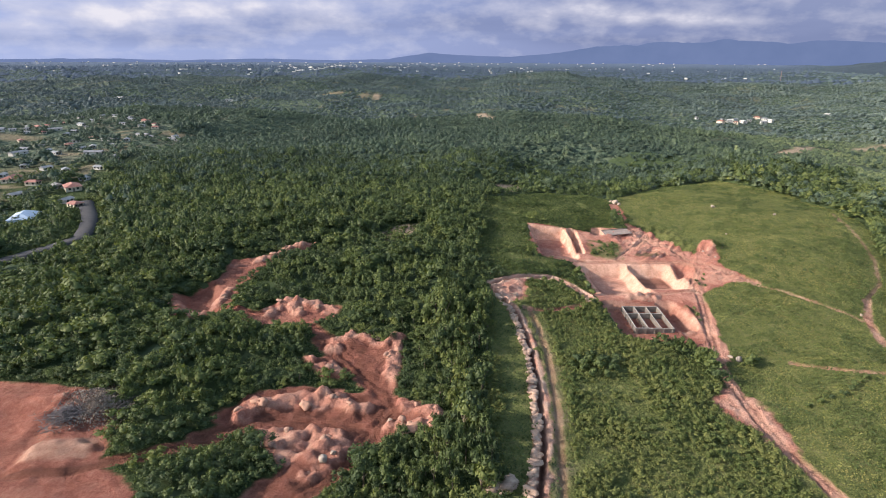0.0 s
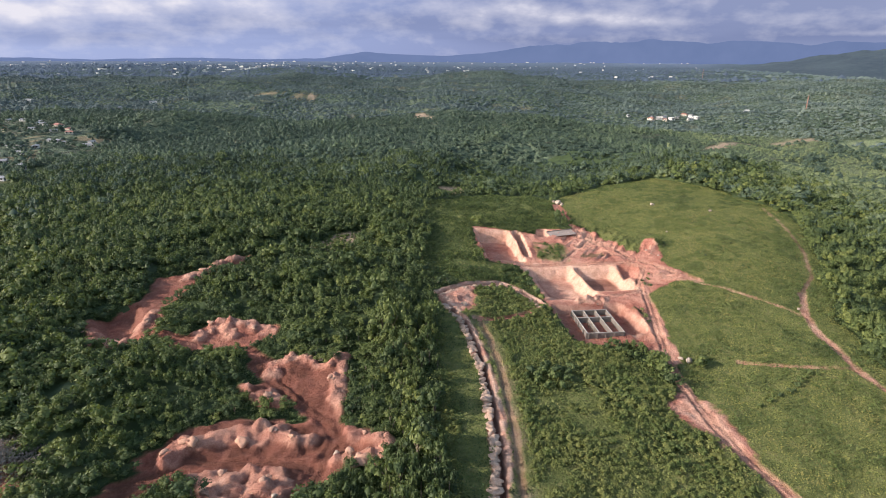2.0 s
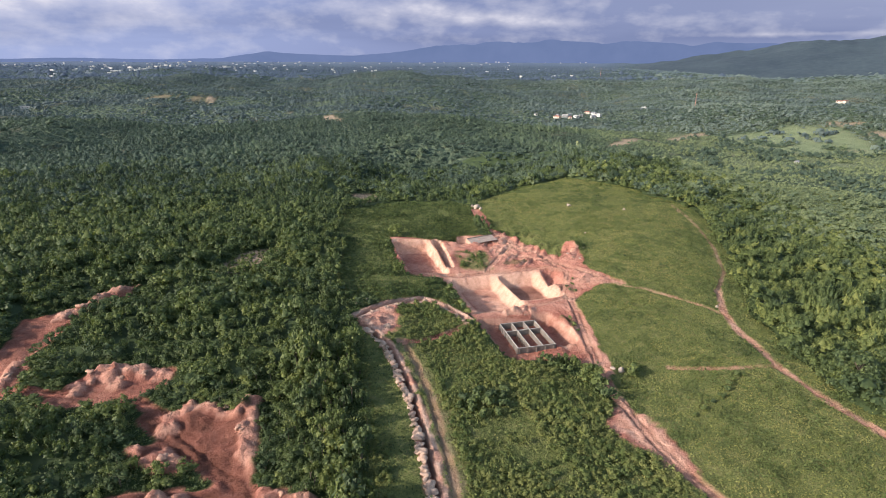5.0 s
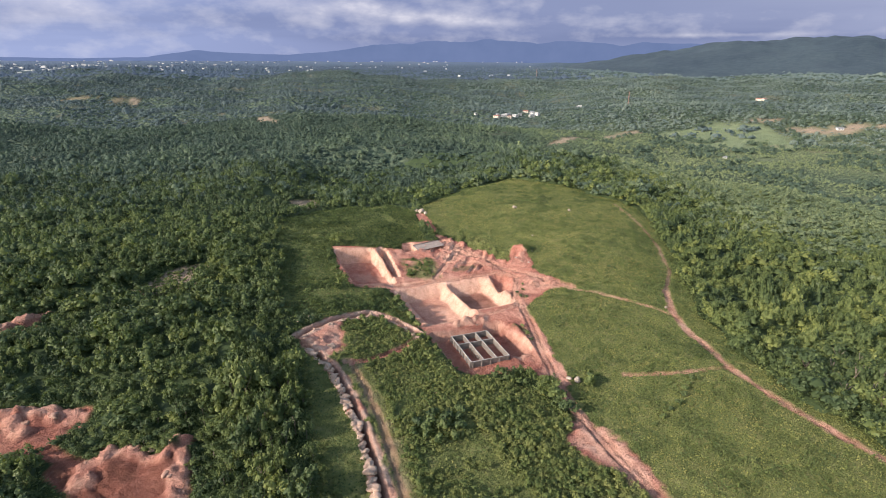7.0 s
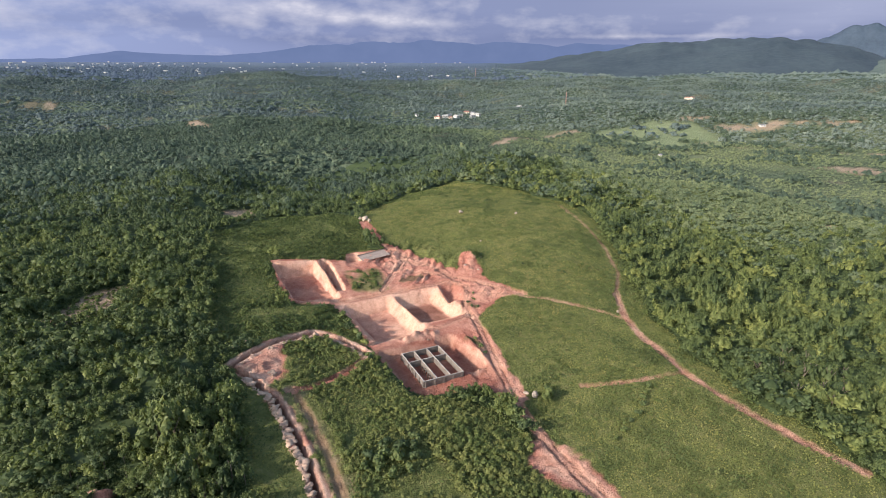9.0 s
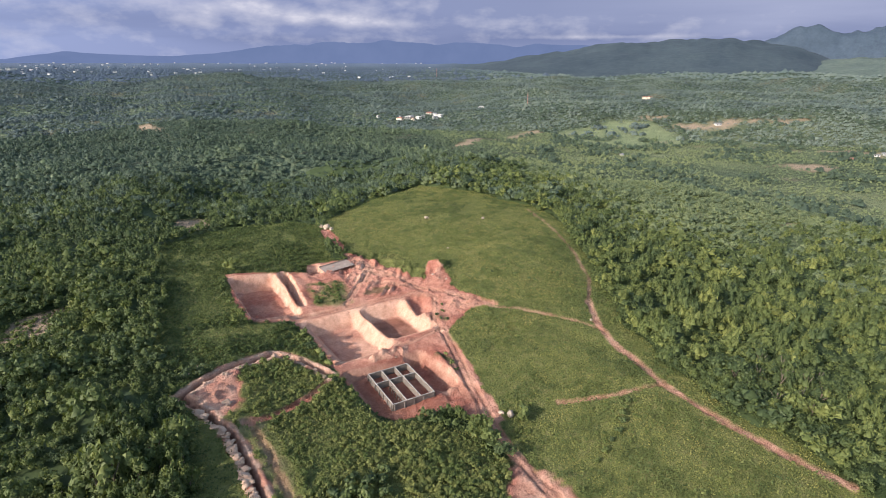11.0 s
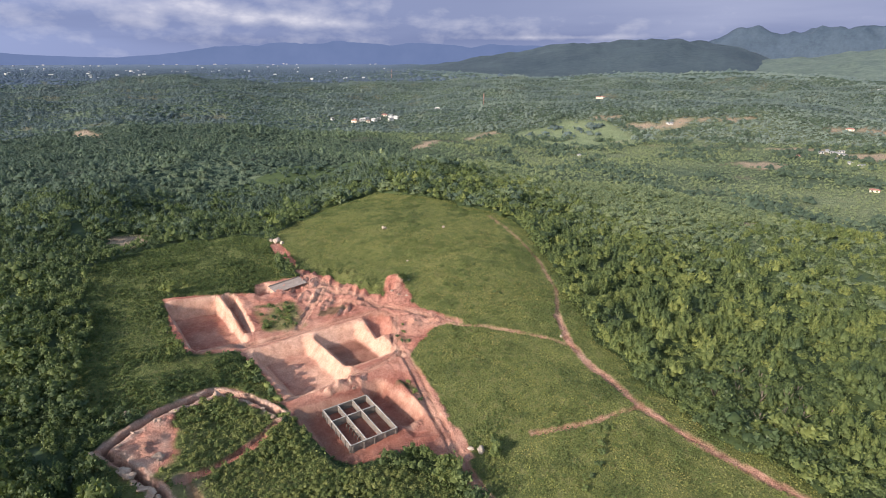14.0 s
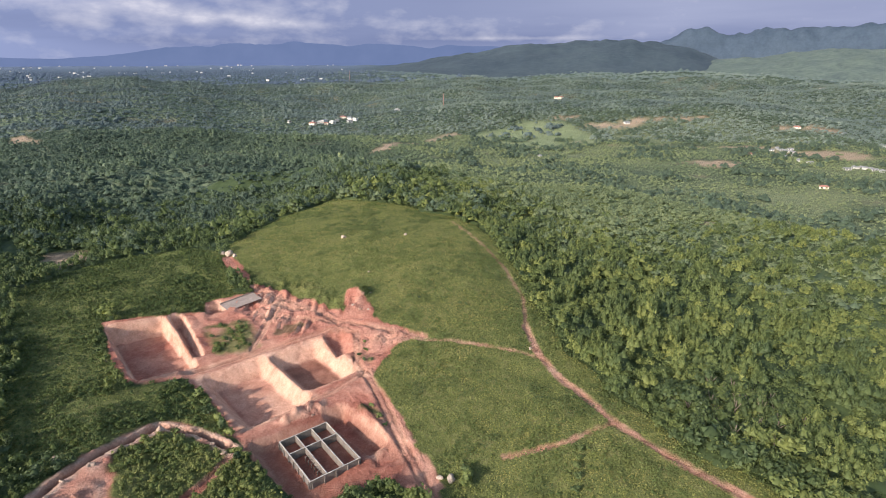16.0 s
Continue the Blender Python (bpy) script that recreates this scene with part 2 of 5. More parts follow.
CLEARING_MID = [(-66, 167), (-61, 178), (-54, 185), (-45, 181), (-36, 178), (-37, 171), (-46, 167), (-54, 165)]
CLEARING_NEAR = [(-31, 161), (-24, 159), (-18, 152), (-12, 158), (-12, 141), (-12, 128), (-5, 123), (1, 116), (-3, 110), (-11, 112), (-18, 104), (-24, 96), (-28, 89), (-30, 80),
                 (-44, 80), (-40, 95), (-36, 99), (-42, 109), (-47, 113), (-53, 113), (-57, 117), (-52, 126), (-42, 131), (-30, 131.5), (-22, 129), (-20, 131), (-26, 137), (-36, 138), (-41, 145), (-34, 149)]
CLEARING_LEFT = [(-125, 126), (-106, 127), (-95, 125), (-86, 123.5), (-79, 116), (-77, 106), (-73, 97), (-66, 94), (-61, 87), (-58, 76), (-125, 76)]
LOOP_YARD = [(32, 201.5), (31.5, 193), (30, 186.5), (27.5, 181.5), (24, 178.5), (20, 185), (17.2, 192), (21.7, 196), (27.1, 199.5)]
CLEARINGS = [LOOP_YARD, CLEARING_FAR, CLEARING_MID, CLEARING_NEAR, CLEARING_LEFT]
TRENCH = [(55.8, 190.5), (52, 201.5), (44.6, 209.8), (34, 204.6), (22.5, 198), (16.6, 193.6), (20.8, 184), (25, 173), (26.3, 159), (26.3, 144), (25.6, 129), (24.2, 114), (22.9, 104), (21.2, 96), (19, 87), (16, 72)]
HAUL_ROAD = [(100, 201), (97, 189), (92, 174), (88, 160), (84, 146), (81.8, 131), (80.6, 118), (80.9, 107), (82.4, 97), (83.5, 88), (84, 70)]
RIDGE_TRACK = [(212, 292), (202, 259), (192, 232), (176, 207), (158, 189), (147.5, 174), (142.3, 161), (139, 148), (135.5, 137), (134, 126), (133.5, 115), (134, 104), (136, 90)]
FOOTPATH = [(112, 214), (119, 211), (126, 203), (136.5, 190), (144, 179), (147, 170)]
CROSS_PATH = [(106, 149), (114, 144.5), (121, 141), (128, 140), (135, 138)]
TRENCH_PATH = [(29.5, 177), (31.3, 165), (31.3, 149), (30.3, 135), (29.2, 122), (27.6, 110), (25.8, 98), (23, 80)]
SPUR_PATH = [(55.5, 189.3), (52.5, 186.5), (45, 181.2), (39, 178.7), (33.4, 176.7), (29, 176)]
WOOD_TRACK = [(-39.6, 157.4), (-30.3, 146.2), (-22.8, 136.6), (-15.4, 128.8), (-13, 121.5), (-16.8, 111.5), (-20.5, 103), (-24.4, 96.4), (-31, 88), (-38, 76)]
FOOT_TRACK = [(-17, 112), (-22, 114.5), (-30, 116), (-39, 117), (-46, 118), (-52, 113.5), (-58, 109)]
CLEAR_TRACK = [(-46, 113), (-58, 106), (-67, 100), (-80, 95), (-110, 92)]
LINK_TRACK = [(-18, 134), (-27, 146), (-36, 158), (-44, 166), (-58, 170), (-76, 176)]
ROAD = [(-196, 296), (-186, 281), (-177, 268), (-167, 249), (-161.5, 235), (-166, 223), (-174, 210), (-186, 197), (-240, 172)]
PATHS = [(HAUL_ROAD, 1.6), (RIDGE_TRACK[:5], 0.8), (RIDGE_TRACK[4:], 1.25), (FOOTPATH, 0.6), (CROSS_PATH, 0.6), (TRENCH_PATH, 1.0), (SPUR_PATH, 1.25), (WOOD_TRACK, 2.3), (FOOT_TRACK, 1.7), (CLEAR_TRACK, 2.0), (LINK_TRACK, 1.8)]
SITE_RUTS = [[(46, 234), (58, 233.5), (77, 233), (94, 232.5), (104, 232), (109, 230), (110.7, 224), (106, 216), (101, 208), (98.5, 200)], [(98, 286), (98, 278), (103, 266), (107, 248), (109.5, 236), (115, 227), (120, 214)],
             [(92, 256), (100, 246), (109, 235)], [(103, 265), (95, 255.5), (88.5, 248), (79, 236)], [(58, 198), (72, 197.5), (86, 198), (98, 201)], [(95, 268), (104, 255), (109, 240)], [(112, 233), (118, 222), (126, 206)]]
PATHS += [(line, 1.35) for line in SITE_RUTS]
# spoil heaps: centre, height, radii along and across, turn
HEAPS = [(-37, 128.6, 1.0, 13, 2.4, 3), (-27, 154, 1.8, 4, 3, 0), (-16, 152, 1.8, 3, 6, -20), (-37, 143, 1.4, 4, 3, 0), (-4, 117, 1.6, 5, 3, -35), (-12, 121, 1.0, 3, 2, 0),
         (-27, 105, 1.6, 3, 8, -35), (-50, 179, 2.5, 7, 3, -10), (-64, 229, 2.0, 7, 2.5, 40), (-93, 117, 1.5, 8, 6, 0), (124.5, 248, 3.0, 4, 4.5, 20), (114, 216, 1.2, 4, 2, 30),
         (76, 195, 1.5, 7, 1.3, 8), (60, 231, .8, 3, 1.2, 0), (89.6, 181, 1.0, 1.0, 9, -6), (-85, 101.6, 1.5, 7, 2.6, 8), (-96, 112, .9, 5, 3, 0), (83, 170, .5, 4, 2, 20)]


SPLAY = [(72, 128), (78, 132), (82, 138), (86, 128), (85, 114), (82.5, 104), (78.5, 108), (77, 117)]
CLEARINGS.append(SPLAY)


# banks of tipped earth: a line, the spacing and the size of the loads along it
BANKS = [([(-51, 118), (-47, 121), (-41.4, 124.5), (-33.6, 125.6), (-25, 124), (-18, 121.5)], 1.7, 2.3), ([(-33, 152), (-33.4, 155), (-29, 159.2), (-23, 157.6), (-18, 153), (-13, 157)], 1.7, 2.1),
         ([(-13, 153), (-13.8, 145), (-14.5, 138), (-12.5, 132)], 1.7, 1.9), ([(-39, 145), (-36, 140.5), (-29, 140)], 1.9, 1.9), ([(-10, 123), (-5, 121), (-.5, 115.5), (-5, 111.5), (-12, 114)], 1.6, 2.0),
         ([(-44, 110.5), (-38, 111.5), (-31, 112), (-26, 110.5)], 1.8, 2.0), ([(-42, 106.5), (-35, 107.5), (-28, 107), (-24.5, 105)], 1.8, 1.9), ([(-39, 101.5), (-33, 102.5), (-27, 101)], 1.9, 1.7), ([(-24, 109), (-22, 106), (-26, 100), (-30, 96)], 1.7, 1.3),
         ([(-8, 110), (-13, 105), (-18, 98)], 1.8, 1.2), ([(-60, 172), (-54, 182), (-47, 179), (-38, 176)], 2.0, 1.8), ([(-56, 178), (-48, 174)], 2.2, 1.6),
         ([(-58, 236), (-66, 230), (-72, 222), (-78, 214)], 2.0, 1.7), ([(-92, 176), (-86, 170), (-80, 176), (-78, 188)], 2.4, 1.6), ([(-98, 118), (-93, 119)], 2.6, 1.2), ([(108, 262), (114, 254), (119, 246)], 2.4, 1.2),
         ([(119, 238), (124, 243), (127, 250)], 2.0, 1.3), ([(112, 214), (118, 210), (123, 216)], 2.2, .9), ([(72, 194), (77, 194.5), (82, 193)], 1.6, 1.1), ([(20, 189), (23.5, 189), (26, 186)], 1.5, 1.0)]


def along(line, step, shift):
    """Places along a line at even steps, set off to its left."""
    out, left = [], 0.0
    for (ax, ay), (bx, by) in zip(line, line[1:]):
        n = math.hypot(bx - ax, by - ay)
        ux, uy = (bx - ax) / n, (by - ay) / n
        while left < n:
            out.append((ax + ux * left - uy * shift, ay + uy * left + ux * shift))
            left += step
        left -= n
    return out


tips = np.random.RandomState(77)
LOADS = []
for line, step, size in BANKS:
    for x, y in along(line, step, 0):
        for _ in range(3):
            LOADS.append((x + tips.normal() * .9, y + tips.normal() * .9, size * tips.uniform(.7, 1.25), size * tips.uniform(.45, .85)))


def loads(x, y):
    """Height of the tipped earth over the land."""
    out = 0 * x
    for cx, cy, r, h in LOADS:
        who = (np.abs(x - cx) < r) & (np.abs(y - cy) < r)
        if who.any():
            d2 = ((x[who] - cx) ** 2 + (y[who] - cy) ** 2) / (r * r)
            out[who] = np.maximum(out[who], h * np.maximum(1 - d2, 0) ** .8)
    return out


def ground(x, y):
    """Height of the land as it lies now, with cuts, heaps and ruts."""
    z = rolling(x, y)
    near = (x > -140) & (x < 240) & (y > 50) & (y < 340)
    if not near.any():
        return z
    xs, ys, zs = x[near], y[near], z[near]

    def level(cx, cy, w, l, height, soft, angle=0.0):
        k = np.clip(1 - box_gap(xs, ys, cx, cy, w, l, angle) / soft, 0, 1)
        k = k * k * (3 - 2 * k)
        return zs * (1 - k) + height * k

    def cut(cx, cy, w, l, floor, slope, angle=0.0):
        ragged = 0.14 * (lumps(xs, ys, 2.3, 3) - 0.5)
        return np.minimum(zs, floor + slope * np.maximum(box_gap(xs, ys, cx, cy, w, l, angle) + ragged, 0))

    zs = level(81, 215, 42, 36, 2.2, 5)
    zs = level(74, 177, 24, 22, -0.4, 3.5)
    zs = level(100, 250, 18, 30, 3.2, 6)
    zs = cut(71, 214, 13.4, 24.5, -2.5, 1.25, 3)
    zs = cut(90.3, 216.5, 11.4, 19, -2.7, 1.25, 2)
    zs = cut(53, 253.5, 15, 35, 0.5, 3.4, 1)
    zs = cut(64.6, 256, 1.4, 30, 1.0, 2.6, -4)
    zs = cut(84.4, 181.5, 3.6, 17.5, -2.6, 1.5, 4)
    zs = cut(79, 272.5, 6, 6, 1.6, 2.0, 10)
    zs = cut(103, 222.5, 3.2, 11, -0.6, 1.1, -16)
    zs = cut(-86, 180, 7, 22, 4.5, 0.8, 25)
    zs = cut(-106, 104, 26, 24, 4.8, 0.6, 0)
    for cx, cy, h, rx, ry, angle in HEAPS:
        u, v = turned(xs, ys, cx, cy, angle)
        d = (u / rx) ** 2 + (v / ry) ** 2
        zs = zs + h * np.exp(-d ** 1.3) * (0.55 + 0.9 * lumps(xs, ys, 2.2, 1))
    crest = 1 - np.abs(2 * lumps(xs, ys, 2.1, 20) - 1)
    zs = zs + loads(xs, ys) * (.4 + .75 * crest + .35 * lumps(xs, ys, 1.0, 29))
    soil = bare(xs, ys)
    field = np.clip(1 - box_gap(xs, ys, 103, 258, 26, 36, 12) / 5, 0, 1)
    u, v = turned(xs, ys, 103, 258, 52)
    ridges = 1 - np.abs(2 * lumps(u / 3.2, v, 2.6, 17) - 1)
    zs = zs + field * (1.3 * ridges ** 2 - .5 + .8 * (lumps(xs, ys, 1.5, 18) - .5))
    torn = np.clip(inside(xs, ys, CLEARING_NEAR) / 3, 0, 1)
    drag, reach = turned(xs, ys, -90, 100, 25)
    scraped = np.clip(inside(xs, ys, CLEARING_LEFT) / 3, 0, 1)
    zs = zs + scraped * (.55 * (lumps(drag / 4, reach, 1.6, 30) - .5) + .5 * (lumps(xs, ys, 2.6, 31) - .5))
    zs = zs + torn * (.7 * (lumps(xs, ys, 1.7, 27) - .5) + .8 * np.maximum(lumps(xs, ys, 3.1, 28) - .55, 0))
    rough = 0.6 * (lumps(xs, ys, 6.0, 7) - .5) + 0.7 * (lumps(xs, ys, 2.4, 8) - .5)
    calm = np.clip(box_gap(xs, ys, 80, 205, 38, 60) / 6 + .25, 0, 1)
    zs = zs + soil * rough * calm * 1.2
    zs = zs + (1 - soil) * 0.7 * (lumps(xs, ys, 5.0, 9) - .5)
    d, _ = line_gap(xs, ys, TRENCH)
    zs = zs - 1.5 * np.exp(-(d / 0.75) ** 4) + .42 * np.exp(-((d - 1.6) / .6) ** 2) * np.clip(1.9 * lumps(xs, ys, 1.5, 19) - .25, 0, 1.3)
    for line, half in PATHS:
        d, _ = line_gap(xs, ys, line)
        zs = zs - 0.42 * np.exp(-((d - half * .55) / .4) ** 2) + .2 * np.exp(-((d - half * 1.15) / .4) ** 2) - 0.15 * np.exp(-(d / half) ** 4)
    z = z.copy()
    z[near] = zs
    return z


def bare(x, y):
    """How far the soil lies bare at x, y: 0 under plants, 1 in the open."""
    edge = 2.2 * (lumps(x, y, 4.0, 11) - .5) + 1.2 * (lumps(x, y, 1.5, 12) - .5)
    soil = np.clip((inside(x, y, SITE) + edge * .7) / 0.45 + .5, 0, 1)
    isle = np.clip((1 - box_gap(x, y, 76.5, 247, 12, 19, -10) / 2.5 + edge * .5), 0, 1) * np.clip(np.hypot(x - 73.5, y - 254) / 2 - .9 + edge * .4, 0, 1)
    isle = np.maximum(isle, np.clip((1 - box_gap(x, y, 94, 241, 9, 2, 30) / 2 + edge * 1.2), 0, .7))
    isle = np.maximum(isle, np.clip((1 - box_gap(x, y, 104, 209, 1.5, 7, 20) / 1.5 + edge * .6), 0, 1))
    soil = soil * (1 - .9 * isle)
    verge = np.clip((1 - box_gap(x, y, 92, 183, .8, 10, 18) / 1.5 + edge * .3), 0, 1)
    soil = soil * (1 - .9 * verge)
    for ring in CLEARINGS:
        k = 1.5 if ring in (SPLAY, LOOP_YARD) else 1.0
        soil = np.maximum(soil, np.clip((inside(x, y, ring) + k * edge) / k + .5, 0, 1))
    for line, half in PATHS:
        d, _ = line_gap(x, y, line)
        worn = .45 if line is TRENCH_PATH else .62 if line == RIDGE_TRACK[:5] else .85 if line is FOOTPATH or line is CROSS_PATH else .95
        soil = np.maximum(soil, worn * np.clip((half + .35 * edge - d) / .6 + .5, 0, 1))
    d, run = line_gap(x, y, TRENCH)
    soil = np.maximum(soil, np.clip((2.1 + .8 * edge - d) / .6 + .5, 0, 1))
    return soil


KNOLL = [(103, 322), (112, 340), (150, 369), (186, 375), (208, 339), (222, 292), (199, 230), (179, 204), (160, 176), (146, 145), (140, 104), (136, 92), (134, 60), (80, 60), (80, 116), (82, 145),
         (90, 165), (98, 200), (112, 208), (122, 230), (110, 245), (102, 285)]
SCRUB_HILL = [(40, 340), (60, 350), (91, 347), (99, 325), (95, 299), (88, 280), (62, 272), (46, 278), (40, 232), (58, 228), (58, 195), (50, 206), (40, 210), (22, 203), (12, 222), (18, 250), (20, 290), (26, 325)]
TRENCH_LAND = [(13, 70), (12, 100), (12.5, 128), (14.5, 150), (15, 170), (17.5, 190), (34, 202), (46, 207), (56, 190), (60, 168), (66, 160), (80, 150), (80, 60)]
MEADOW = [(622, 730), (767, 743), (825, 703), (752, 569), (649, 562), (612, 601)]
GRASSLAND = [KNOLL, SCRUB_HILL, TRENCH_LAND]


def open_land(x, y):
    """1 where grass and scrub grow instead of trees."""
    wave = 8 * (lumps(x, y, 12, 21) - .5)
    out = 0 * x
    for ring in GRASSLAND:
        out = np.maximum(out, np.clip((inside(x, y, ring) + wave * .6) / 3 + .5, 0, 1))
    return out


# worn ground out in the country: centre, half sizes, turn
PATCHES = [(65, 923, 12, 30, 20), (333, 261, 7, 5, 0), (389, 232, 5, 6, 0), (656, 358, 26, 22, 20), (409, 336, 6, 5, 0), (850, 724, 30, 10, -30), (945, 611, 60, 12, -40), (1011, 563, 30, 14, -40),
           (440, 690, 40, 9, 35), (560, 735, 60, 6, 15), (823, 379, 40, 12, -60), (820, 297, 60, 26, -70), (1012, 391, 40, 14, -60), (868, 639, 45, 16, -40), (45, 371, 13, 9, 40), (-22, 252, 17, 7, 35),
           (-240, 1232, 60, 9, -4), (-150, 1222, 40, 16, 4), (-281, 597, 30, 12, 0), (-435, 566, 32, 13, 0), (-350, 488, 34, 11, 20), (-298, 438, 26, 9, 15), (-281, 464, 18, 6, 10), (-276, 371, 24, 5, 10),
           (-228, 324, 15, 4, 10), (-262, 324, 13, 4, 0), (-385, 940, 34, 12, 0), (-330, 420, 16, 7, 0), (-395, 640, 26, 8, 10), (-150, 226, 9, 5, 0)]
VILLAGE_LANE = [(-361, 639), (-310, 545), (-271, 476), (-253, 435), (-250, 394), (-239, 367), (-222, 330)]


def worn_patches(x, y):
    """1 on the worn patches of the country round about, 0 elsewhere."""
    out = 0 * x
    shake = .7 * (lumps(x, y, 9, 61) - .5) + .6 * (lumps(x, y, 25, 62) - .5)
    for cx, cy, rx, ry, angle in PATCHES:
        u, v = turned(x, y, cx, cy, angle)
        out = np.maximum(out, np.clip((1.1 + shake - np.hypot(u / rx, v / ry)) * 3, 0, 1))
    d, _ = line_gap(x, y, VILLAGE_LANE)
    return np.maximum(out, np.clip((3.6 + 3 * shake - d) / 1.5, 0, 1))


VILLAGE = [(-185, 262), (-205, 330), (-222, 400), (-245, 480), (-262, 560), (-330, 680), (-420, 760), (-520, 760), (-520, 560), (-400, 480), (-340, 380), (-270, 290), (-225, 240)]


def valley_of(x, y):
    """1 on the open valley floor beyond the hills."""
    return np.clip(1.3 - box_gap(x, y, 670, 420, 330, 480, -25) / 160, 0, 1) * np.clip(.35 + 1.3 * lumps(x, y, 60, 63), 0, 1)


def spread(stops):
    """Grid lines: start, then (end, step at the start, step at the end)."""
    at, out = stops[0], [stops[0]]
    for end, s0, s1 in stops[1:]:
        begin = at
        while at < end - 1e-6:
            at += s0 + (s1 - s0) * (at - begin) / (end - begin)
            out.append(min(at, end))
        at = end
    return np.array(out)


def sheet(name, x, y, z, material, attributes=None):
    """A mesh over a grid of places."""
    n, m = x.shape
    mesh = bpy.data.meshes.new(name)
    idx = np.arange(n * m).reshape(n, m)
    quads = np.stack([idx[:-1, :-1], idx[:-1, 1:], idx[1:, 1:], idx[1:, :-1]], -1).reshape(-1, 4)
    mesh.vertices.add(n * m)
    mesh.vertices.foreach_set("co", np.stack([x, y, z], -1).astype(np.float32).ravel())
    mesh.loops.add(quads.size)
    mesh.loops.foreach_set("vertex_index", quads.ravel().astype(np.int32))
    mesh.polygons.add(len(quads))
    mesh.polygons.foreach_set("loop_start", np.arange(0, quads.size, 4, dtype=np.int32))
    mesh.polygons.foreach_set("use_smooth", np.ones(len(quads), bool))
    for key, values in (attributes or {}).items():
        mesh.attributes.new(key, "FLOAT", "POINT").data.foreach_set("value", values.astype(np.float32).ravel())
    mesh.update(calc_edges=True)
    mesh.materials.append(material)
    return new(name, mesh)


def ground_material():
    mat, nt, links, bsdf = nodes_of("land")
    pos = nt.new("ShaderNodeNewGeometry").outputs["Position"]

    def mask(name):
        a = nt.new("ShaderNodeAttribute")
        a.attribute_name = name
        return a.outputs["Fac"]

    broad, mid, fine = noise_of(nt, 0.05, 4, .6, pos, links), noise_of(nt, 0.30, 9, .72, pos, links), noise_of(nt, 2.2, 5, .75, pos, links)
    grit = maths(nt, links, "ADD", maths(nt, links, "MULTIPLY", mid, .5), maths(nt, links, "MULTIPLY", noise_of(nt, 1.1, 8, .8, pos, links), .5))
    earth = ramp_of(nt, links, grit, [(0.30, (0.25, 0.086, 0.060)), (0.48, (0.430, 0.162, 0.115)), (0.68, (0.64, 0.310, 0.230))])
    pale = ramp_of(nt, links, maths(nt, links, "ADD", maths(nt, links, "MULTIPLY", mid, .75), maths(nt, links, "MULTIPLY", fine, .25)), [(0.36, (0.62, 0.318, 0.220)), (0.60, (0.90, 0.580, 0.425))])
    earth = mixed(nt, links, mask("pale"), earth, pale)
    earth = mixed(nt, links, mask("chalk"), earth, ramp_of(nt, links, fine, [(0.3, (0.50, 0.37, 0.28)), (0.7, (0.76, 0.63, 0.51))]))
    # darker soil: wheel ruts, clearings, tracks, trench and pit floors, round the tank
    earth = mixed(nt, links, maths(nt, links, "MULTIPLY", mask("dark_soil"), .85), earth, (0.115, 0.048, 0.031))
    turf = ramp_of(nt, links, mid, [(0.30, (0.085, 0.102, 0.033)), (0.50, (0.150, 0.166, 0.054)), (0.70, (0.235, 0.224, 0.092))])
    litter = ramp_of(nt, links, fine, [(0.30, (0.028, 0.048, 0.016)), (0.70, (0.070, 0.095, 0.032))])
    plants = mixed(nt, links, mask("turf"), litter, turf)
    cells = nt.new("ShaderNodeTexVoronoi")
    cells.feature, cells.inputs["Scale"].default_value, cells.inputs["Randomness"].default_value = "SMOOTH_F1", 0.17, 1.0
    cells.inputs["Smoothness"].default_value = 0.35
    links.new(pos, cells.inputs["Vector"])
    grey = nt.new("ShaderNodeRGBToBW")
    links.new(cells.outputs["Color"], grey.inputs[0])
    hue = maths(nt, links, "ADD", maths(nt, links, "MULTIPLY", grey.outputs[0], .55), maths(nt, links, "MULTIPLY", noise_of(nt, 0.012, 5, .65, pos, links), .6))
    crowns_far = ramp_of(nt, links, hue, [(0.25, (0.036, 0.058, 0.044)), (0.55, (0.072, 0.102, 0.068)), (0.85, (0.140, 0.166, 0.102))])
    # valley floor: pale green scrub, lightened further for haze
    plants = mixed(nt, links, mask("valley"), plants, ramp_of(nt, links, mid, [(0.3, (0.118, 0.150, 0.074)), (0.7, (0.250, 0.262, 0.138))]))
    plants = mixed(nt, links, mask("woods"), plants, crowns_far)
    plants = mixed(nt, links, mask("meadow"), plants, ramp_of(nt, links, broad, [(0.3, (0.165, 0.205, 0.100)), (0.7, (0.235, 0.265, 0.145))]))
    plants = mixed(nt, links, mask("dry"), plants, ramp_of(nt, links, fine, [(0.3, (0.26, 0.185, 0.125)), (0.7, (0.44, 0.34, 0.24))]))
    # haze put into the colour: land turns bluer and paler with distance
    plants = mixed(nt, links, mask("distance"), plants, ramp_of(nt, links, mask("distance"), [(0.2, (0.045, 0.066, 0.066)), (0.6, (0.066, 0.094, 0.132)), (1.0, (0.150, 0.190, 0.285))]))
    gritty = ramp_of(nt, links, fine, [(0.32, (0.70, 0.67, 0.65)), (0.60, (1.0, 1.0, 1.0))])
    earth = mixed(nt, links, .4, earth, gritty, "MULTIPLY")
    col = mixed(nt, links, mask("soil"), plants, earth)
    links.new(col, bsdf.inputs["Base Color"])
    bsdf.inputs["Roughness"].default_value = 0.95
    bsdf.inputs["Specular IOR Level"].default_value = 0.15
    crown_tops = maths(nt, links, "MULTIPLY", maths(nt, links, "MULTIPLY", cells.outputs["Distance"], -2.2), mask("woods"))
